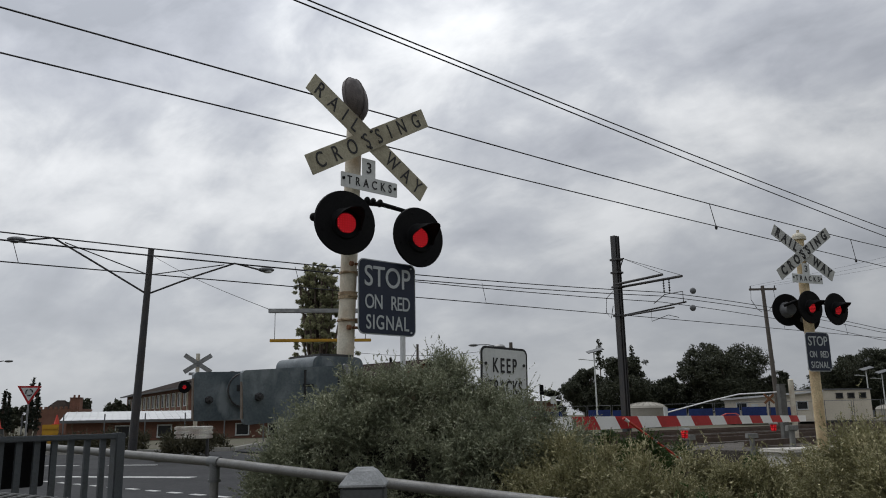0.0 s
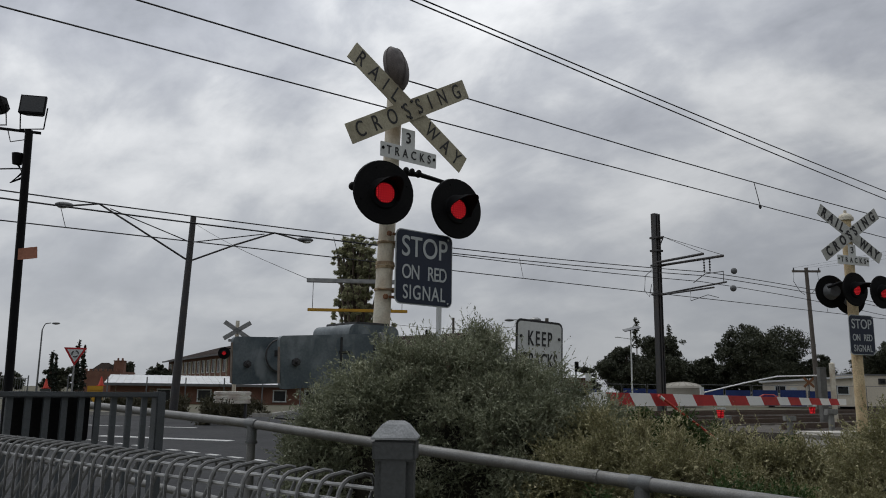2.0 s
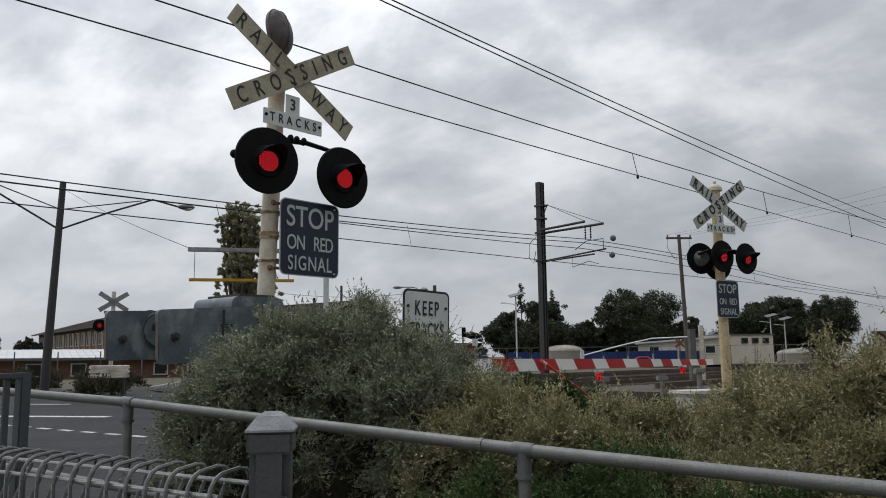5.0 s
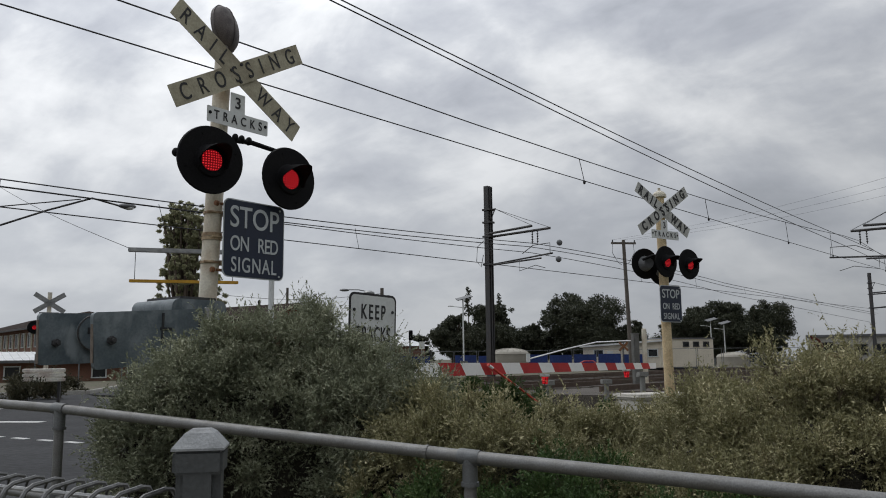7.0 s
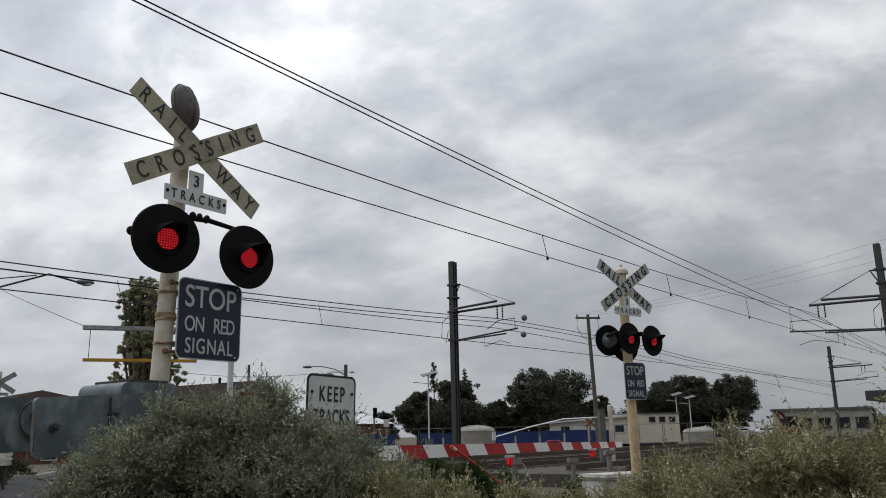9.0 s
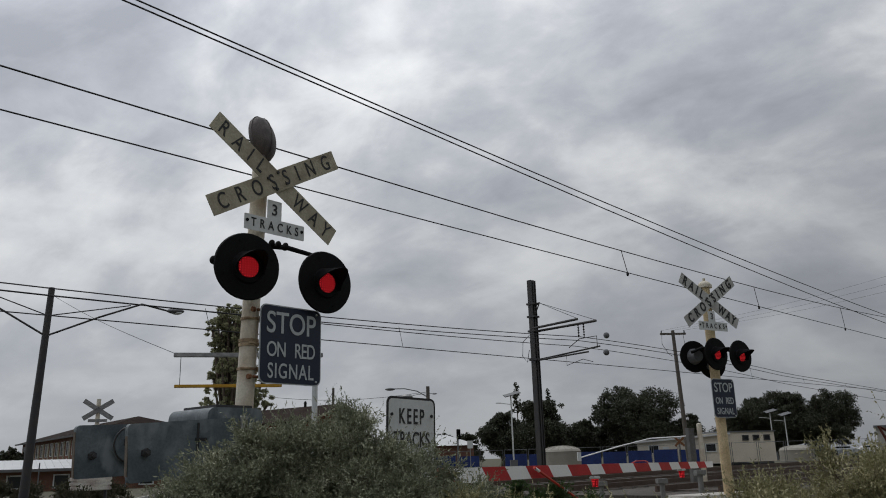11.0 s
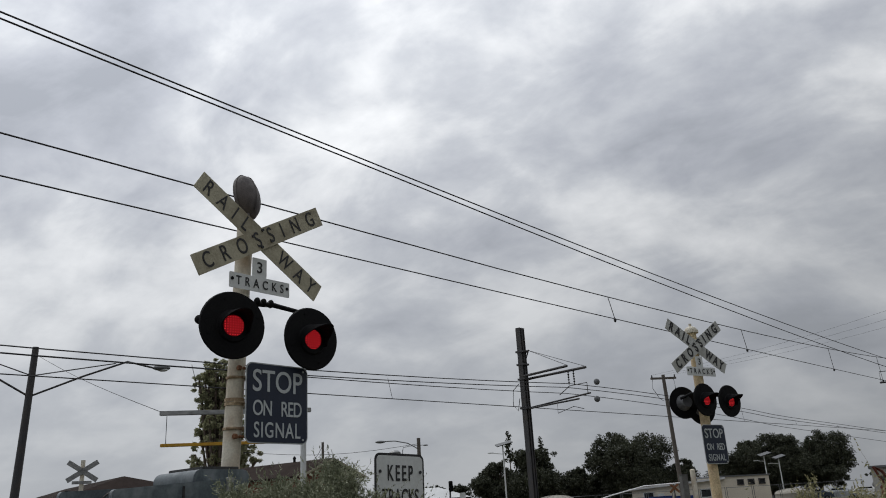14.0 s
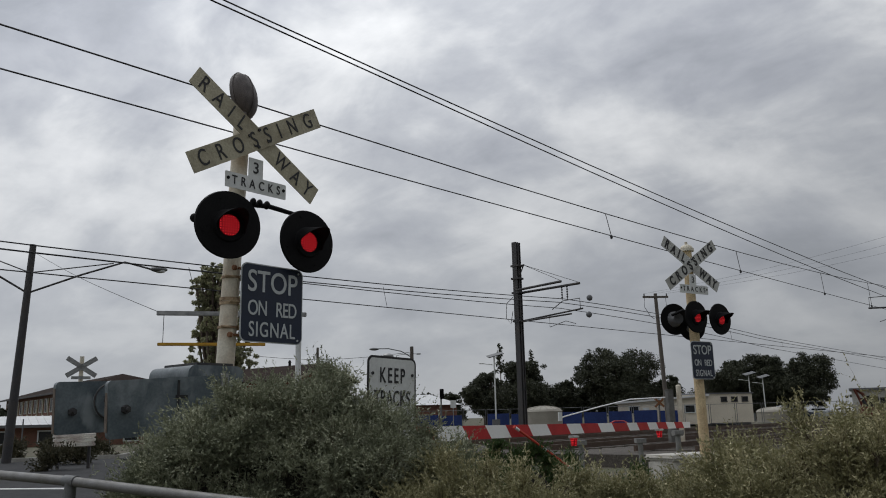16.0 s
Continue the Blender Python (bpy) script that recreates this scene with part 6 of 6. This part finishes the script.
def solar_lamp(x, y, h, label):
    s = thing("solar_lamp", pose(x, y, 0), label, "solar lamp", "solar lamps")
    bm = bmesh.new()
    rod(bm, (0, 0, 0), (0, 0, h), 0.07, 0.06, 10)
    part("pole", bm, WHITE_SIGN, s, smooth=True)
    bm = bmesh.new()
    box(bm, (0.1, 0, h + 0.12), (1.4, 0.9, 0.06), Matrix.Rotation(radians(-14), 4, "Y") @ Matrix.Rotation(radians(15), 4, "X"))
    part("panel", bm, DARKGLASS, s, "dark tilted solar panel")
    bm = bmesh.new()
    rod(bm, (0, 0, h - 0.75), (-1.0, 0, h - 0.62), 0.03, seg=6)
    box(bm, (-1.1, 0, h - 0.62), (0.45, 0.2, 0.07))
    part("lamp_head", bm, WHITE_SIGN, s)
    bm = bmesh.new()
    box(bm, (0, 0, 0.5), (0.6, 0.5, 1.0))
    part("battery_box", bm, LAMPGREY, s)


solar_lamp(12.78, 68.9, 6.35, "white solar-powered lamp with a tilted panel")
solar_lamp(48.7, 93.6, 5.6, "white solar-powered lamp with a tilted panel")
solar_lamp(51.5, 95.5, 5.3, "white solar-powered lamp with a tilted panel")

# trackside posts
bm = bmesh.new()
rod(bm, (0, 0, 0), (0, 0, 1.92), 0.075, 0.07, 14)
ball(bm, (0, 0, 1.92), 0.07, (1, 1, 0.5))
solid("trackside_post", bm, POST_WHITE, "white tubular post beside the track", "post", pose(9.36, 22.0, 0), smooth=True)
bm = bmesh.new()
box(bm, (0, 0, 0.90), (0.20, 0.14, 1.80))
box(bm, (0, 0, 1.81), (0.22, 0.16, 0.03))
solid("concrete_post", bm, mat("weathered_grey_concrete", (0.15, 0.15, 0.14), 0.85, scale=5, stain=0.6), "tall narrow grey concrete post beside the track", "post", pose(9.10, 22.05, 0, 0, 0, 20), bevel=0.01)
pg = thing("pedestrian_boom", pose(9.27, 22.3, 0), "thin white pedestrian boom raised at a low slant", "boom")
bm = bmesh.new()
tube(bm, [(0, 0, 1.62), (-1.2, 0.1, 1.58), (-2.05, 0.2, 1.40), (-3.2, 0.2, 1.12)], 0.018, 8)
part("arm", bm, BOOMWHITE, pg, smooth=True)
bm = bmesh.new()
box(bm, (-3.22, 0.2, 1.15), (0.09, 0.09, 0.24))
part("end_light", bm, WHITE_SIGN, pg)
bm = bmesh.new()
rod(bm, (0, 0, 0), (0, 0, 1.65), 0.05, seg=10)
part("support", bm, GREYPOST, pg)
for x, y, h in ((4.6, 15.6, 0.62), (5.9, 15.9, 0.62), (6.9, 16.4, 0.75), (7.3, 17.4, 0.7)):
    bm = bmesh.new()
    rod(bm, (0, 0, -0.02), (0, 0, h), 0.05, seg=10)
    box(bm, (0, 0, h + 0.03), (0.2, 0.16, 0.09))
    solid("junction_post", bm, mat("dull_grey_box", (0.2, 0.2, 0.19), 0.6, scale=5), "short post with a pale junction box", "junction post", pose(x, y, 0), group="junction posts", bevel=0.005)
bm = bmesh.new()
box(bm, (0, 0, 0.27), (1.15, 0.5, 0.56))
box(bm, (0.05, 0, 0.585), (1.3, 0.6, 0.07))
solid("concrete_plinth", bm, mat("chalky_pale_concrete", (0.58, 0.56, 0.51), 0.85, vary=0.2, scale=4, dark=(0.32, 0.30, 0.26), stain=0.6, bump=0.3), "pale concrete plinth at the foot of the signal", "plinth", pose(4.85, 11.1, 0, 0, 0, 20), bevel=0.03)
bm = bmesh.new()
box(bm, (0, 0, 0.24), (0.9, 0.4, 0.50))
solid("concrete_block", bm, CONCRETE, "pale broken concrete block among the weeds", "concrete block", pose(5.6, 11.3, 0, 0, 0, -10), bevel=0.04)

# small signs and a traffic light beyond the crossing
tl = thing("traffic_light", pose(7.05, 60.0, 0), "dark traffic light on a grey pole beyond the crossing", "traffic light")
bm = bmesh.new()
rod(bm, (0, 0, -0.05), (0, 0, 3.1), 0.07, 0.06, 12)
part("pole", bm, LAMPGREY, tl, smooth=True)
bm = bmesh.new()
plate(bm, 0.30, 0.74, 0.04, 0.06, 4, (0.05, -0.12, 2.95))
tb = part("backboard", bm, MATTBLACK, tl)
for z in (3.18, 2.95, 2.72):
    bm = bmesh.new()
    rod(bm, (0.05, -0.145, z), (0.05, -0.34, z - 0.02), 0.09, 0.09, 14)
    part("visor", bm, MATTBLACK, tb, smooth=True)
ps = thing("road_sign", pose(7.95, 60.0, 0), "small white sign on a thin grey post", "road sign")
bm = bmesh.new()
rod(bm, (0, 0.03, -0.05), (0, 0.03, 2.45), 0.03, seg=10)
part("post", bm, GALV, ps, smooth=True)
bm = bmesh.new()
plate(bm, 0.42, 0.55, 0.01, 0.04, 3, (0, 0, 2.2))
part("sign_face", bm, WHITE_SIGN, ps)
xs = thing("crossing_sign", pose(23.85, 60.0, 0), "small brown back of a crossbuck sign beside the sheds", "crossing sign")
bm = bmesh.new()
rod(bm, (0, 0.05, -0.05), (0, 0.05, 2.3), 0.035, seg=10)
part("post", bm, DARKMETAL, xs, smooth=True)
for a in (-42, 42):
    bm = bmesh.new()
    plate(bm, 1.0, 0.17, 0.012, 0.01, 2)
    bmesh.ops.transform(bm, matrix=Matrix.Translation((0, 0.01 * (a > 0), 2.0)) @ Matrix.Rotation(radians(a), 4, "Y"), verts=bm.verts)
    part("crossbuck_blade", bm, RUST, xs)

# far right
wb = thing("white_building", pose(49.7, 75.2, 0, 0, 0, -34), "distant pale flat-roofed building", "building", "buildings")
bm = bmesh.new()
block(bm, 0, 9, 0, 6, 0, 3.0)
part("wall", bm, mat("dull_cream_render", (0.42, 0.41, 0.37), 0.8, scale=0.8, stain=0.4), wb)
bm = bmesh.new()
block(bm, -0.2, 9.2, -0.3, 6.2, 3.0, 3.2)
part("roof", bm, LAMPGREY, wb)
for k in range(5):
    window(wb, 1.3 + 1.7 * k, -0.03, 1.7, 1.1, 1.0, DARKMETAL)
cp = thing("platform_canopy", pose(37.6, 46.8, 0, 0, 0, 40.5), "dark flat station canopy over a platform", "canopy")
bm = bmesh.new()
block(bm, 2.0, 24, -4.2, 0.2, 2.95, 3.6)
part("roof", bm, DARKMETAL, cp)
for k in range(5):
    bm = bmesh.new()
    rod(bm, (3.2 + 5 * k, -1.8, 0), (3.2 + 5 * k, -1.8, 2.96), 0.10, seg=10)
    part("column", bm, LAMPGREY, cp)
bm = bmesh.new()
block(bm, 1, 26, -4.4, 0.4, -0.1, 0.9)
part("platform", bm, CONCRETE, cp)


def car(x, y, yaw, paint, label):
    c = thing("parked_car", pose(x, y, 0, 0, 0, yaw), label, "car", "parked cars")
    bm = bmesh.new()
    side = [(-2.1, 0.35), (-2.1, 0.8), (-1.9, 0.95), (-1.2, 1.0), (-0.75, 1.42), (0.75, 1.45), (1.35, 1.0), (2.05, 0.9), (2.12, 0.4)]
    l = [bm.verts.new((px, -0.85 if pz < 1.1 else -0.68, pz)) for px, pz in side]
    r = [bm.verts.new((px, 0.85 if pz < 1.1 else 0.68, pz)) for px, pz in side]
    bm.faces.new(l)
    bm.faces.new(r[::-1])
    for i in range(len(side)):
        j = (i + 1) % len(side)
        bm.faces.new((l[i], r[i], r[j], l[j]))
    part("body", bm, paint, c, bevel=0.05)
    bm = bmesh.new()
    box(bm, (-0.05, -0.79, 1.2), (1.6, 0.02, 0.32), Matrix.Rotation(radians(18), 4, "X"))
    part("side_window", bm, DARKGLASS, c)
    for wx in (-1.3, 1.3):
        for wy in (-0.8, 0.8):
            bm = bmesh.new()
            rod(bm, (wx, wy - 0.1, 0.31), (wx, wy + 0.1, 0.31), 0.31, seg=18)
            wh = part("wheel", bm, BLACK, c, smooth=True)
            bm = bmesh.new()
            rod(bm, (wx, wy - 0.11, 0.31), (wx, wy + 0.11, 0.31), 0.19, seg=14)
            part("rim", bm, LAMPGREY, wh)


car(66.0, 102.0, -20, mat("white_car_paint", (0.75, 0.75, 0.75), 0.25, scale=1, stain=0.1, bump=0), "white car parked behind the tracks")
car(58.7, 96.0, -25, mat("silver_car_paint", (0.4, 0.42, 0.44), 0.25, 0.4, scale=1, stain=0.1, bump=0), "silver car parked behind the tracks")
car(55.5, 96.0, -25, mat("dark_car_paint", (0.04, 0.05, 0.07), 0.25, 0.2, scale=1, stain=0.1, bump=0), "dark car parked behind the tracks")
dg = thing("excavator", pose(45.0, 66.3, 0), "small orange excavator with a folded arm", "excavator")
bm = bmesh.new()
box(bm, (0.5, 0, 0.9), (1.6, 1.2, 0.9))
DIGGER = mat("faded_orange_paint", (0.13, 0.035, 0.02), 0.7, scale=2, stain=0.6)
part("body", bm, DIGGER, dg, bevel=0.08)
bm = bmesh.new()
tube(bm, [(-0.2, 0, 1.2), (-0.9, 0, 2.9), (-0.2, 0, 2.5), (0.3, 0, 1.7)], 0.13, 6)
part("arm", bm, DIGGER, dg)
bm = bmesh.new()
box(bm, (0.5, 0, 0.25), (2.0, 1.5, 0.5))
part("crawler_track", bm, BLACK, dg, bevel=0.1)
bm = bmesh.new()
box(bm, (0.6, 0, 1.8), (0.9, 0.9, 1.0))
part("cab", bm, DARKGLASS, dg, bevel=0.08)


# ---- trees ----
def tree(x, y, h, blobs, leaf, label, seed, leaf_size=0.32, count=7000, trunk=0.3, category="tree"):
    """Trunk and limbs that fork into the crown's clumps of small leaves."""
    rng = np.random.default_rng(seed)
    t = thing("tree", pose(x, y, 0), label, category, "trees")
    bm = bmesh.new()
    fork = min(b[2] - b[5] * 0.4 for b in blobs)
    tube(bm, [(0, 0, -0.2), (0.05, 0, fork * 0.5), (0.1, 0.05, max(fork, 0.8))], trunk, 8)
    for b in blobs:
        a, c, e = Vector((0.1, 0.05, max(fork, 0.8) - 0.1)), Vector((b[0] * 0.5, b[1] * 0.5, (fork + b[2]) / 2)), Vector((b[0], b[1], b[2] + b[5] * 0.3))
        tube(bm, [a, c, e], trunk * 0.45, 6)
    part("trunk", bm, BARK, t, smooth=True)
    vol = np.array([b[3] * b[4] * b[5] for b in blobs]) ** 0.67
    P, D = [], []
    for b, n in zip(blobs, (count * vol / vol.sum()).astype(int)):
        nc = max(14, n // 60)
        d = rng.normal(size=(nc, 3))
        d /= np.linalg.norm(d, axis=1, keepdims=True)
        cc = np.array(b[:3]) + d * np.array(b[3:6]) * (0.35 + 0.55 * rng.random((nc, 1)) ** 0.6)
        k = rng.integers(0, nc, n)
        cr = 0.20 * min(b[3:6]) * (0.6 + 0.7 * rng.random((nc, 1)))
        off = rng.normal(size=(n, 3))
        off /= np.maximum(1.0, np.linalg.norm(off, axis=1, keepdims=True) / 1.6)
        P.append(cc[k] + off * cr[k] * np.array([1, 1, 0.75]))
        D.append(rng.normal(size=(n, 3)) + np.array([0, 0, -0.3]))
    P, D = np.concatenate(P), np.concatenate(D)
    leaf_mesh("crown", P, D, leaf_size * (0.6 + 0.8 * rng.random(len(P))), 0.38, leaf, t, rng)
    return t


def gum(p, k, w, h, seed, label, n=7000):
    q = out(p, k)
    rng = random.Random(seed)
    bl = [(0, 0, h * 0.45, w * 0.34, w * 0.34, h * 0.30)]
    for i in range(13):
        a = rng.uniform(0, math.tau)
        r = rng.uniform(0.2, 0.72) * w * 0.5
        z = h * (rng.uniform(0.25, 0.88) if r < w * 0.25 else rng.uniform(0.25, 0.70))
        s = w * rng.uniform(0.10, 0.22)
        bl.append((r * math.cos(a), r * math.sin(a), z, s, s, min(s * 0.8, h - z)))
    tree(q.x, q.y, h, bl, GUM, label, seed, 0.22 if n > 3000 else 0.28, int(n * (6.5 if n > 3000 else 4.5)), 0.28)


gum((15.2, 68.5, 1), 1.57, 11.5, 8.6, 21, "broad dark green gum tree", 8000)
gum((11.9, 69.3, 1), 1.65, 8.0, 7.8, 22, "dark green gum tree with an uneven crown", 6000)
gum((17.9, 67.9, 1), 1.62, 7.0, 7.2, 23, "dark gum tree among others", 5000)
gum((26.5, 75.6, 1), 1.44, 15.0, 10.4, 24, "large dark gum tree with gaps in its crown", 10000)
gum((30.0, 74.2, 1), 1.44, 8.5, 7.4, 25, "low spreading dark gum tree", 5000)
gum((22.0, 77.0, 1), 1.5, 8.0, 5.2, 26, "low dark tree beyond the fence", 4000)
for i, (px, py) in enumerate(((48.0, 99.3), (49.5, 98.5), (51.2, 97.7), (53.0, 96.7), (54.7, 95.7), (56.0, 95.0))):
    gum((px, py, 1), 1.25, 12.0, 10.2 - 0.2 * abs(i - 3.5), 30 + i, "dark dense tree in a row beyond the tracks", 7000)
gum((6.6, 69.7, 1), 1.9, 7.5, 5.4, 40, "low dark tree behind a house", 3500)
gum((8.8, 69.6, 1), 1.9, 7.0, 5.8, 41, "low dark tree behind a house", 3500)
gum((-57.6, 127.6, 1), 1.0, 6.5, 6.4, 42, "distant dark round tree", 3000)
gum((-51.5, 130.5, 1), 1.0, 7.5, 5.4, 43, "distant low dark tree", 2500)
gum((-66.0, 124.5, 1), 1.0, 7.0, 4.2, 44, "distant low dark tree", 2500)
for i in range(9):
    gum((-72.0 - 7.0 * i, 120.0 - 5.5 * i, 1), 1.0, 7.0, 3.6 + 0.7 * (i % 3), 50 + i, "distant dark tree on the skyline", 2200)
for i in range(10):
    gum((75.0 + 9.0 * i, 110.0 - 7 * i, 1), 1.5, 12.0, 5.0 + 0.9 * (i % 3), 70 + i, "distant dark tree on the skyline", 2000)


def column_tree(x, y, h, r, leaf, label, seed, n, size):
    bl = []
    for i in range(12):
        f = (i + 0.6) / 12
        rr = r * min(1.0, (1.10 - f) * 1.7) * (0.85 + 0.2 * math.sin(seed + 2.3 * i))
        bl.append((0.18 * r * math.sin(seed + i * 1.9), 0.0, h * (0.12 + 0.84 * f), max(0.15, rr), max(0.15, rr), h * 0.075))
    tree(x, y, h, bl, leaf, label, seed, size, n, 0.16)


rng = random.Random(4)
limbs = []
for i in range(64):
    z = rng.uniform(2.4, 13.0)
    a = rng.uniform(0, math.tau)
    rr = rng.uniform(0.25, 1.0) * (4.0 if z < 5.5 else 3.0 if z < 11 else 1.9)
    limbs.append((rr * math.cos(a), rr * math.sin(a), z, 0.55, 0.55, min(2.1, 15.2 - z)))
limbs += [(0.1, 0, 13.4, 0.6, 0.6, 1.9), (-0.9, 0, 12.9, 0.55, 0.55, 1.8), (0.8, 0.2, 12.6, 0.55, 0.55, 1.8)]
tree(-10.9, 69.2, 14.4, limbs, POPLAR, "tall narrow poplar with yellowing leaves", 4, 0.17, 62000, 0.22)
for x, z in ((28.8, 14.6), (34.8, 13.3)):
    tree(x, 150.0, z, [(0.1 * math.sin(5 * k + x), 0, z - 5.0 + 0.62 * k, 1.25 - 0.12 * k, 0.8, 0.35) for k in range(9)], GUM, "distant thin conifer with a sparse feathery top", int(x), 0.30, 900, 0.10)
column_tree(-31.8, 62.4, 4.75, 0.34, CYPRESS, "narrow dark cypress beyond the road", 5, 2600, 0.12)
column_tree(-33.4, 61.5, 3.85, 0.32, CYPRESS, "narrow dark cypress beyond the road", 6, 2400, 0.12)
column_tree(-40.4, 80.4, 5.4, 0.55, CYPRESS, "narrow dark cypress beyond the road", 7, 3000, 0.14)
column_tree(-42.6, 79.3, 4.3, 0.36, CYPRESS, "narrow dark cypress beyond the road", 8, 2600, 0.14)

# weeds on the far verge
bush("verge_weeds", [(-10.4, 33.5, 0.1, 1.6, 1.0, 0.55), (-12.8, 33.2, 0.1, 1.6, 0.9, 0.45), (-15.3, 33.2, 0.05, 1.5, 0.8, 0.36), (-17.8, 33.6, 0.05, 1.5, 0.8, 0.32), (-8.9, 27.6, 0.1, 0.9, 0.6, 0.5), (-7.75, 24.2, 0.05, 0.9, 0.25, 0.34)],
     4200, WEED, "straggling dry weeds on the verge", 15, 0.06, 0.24, 14, core=False)
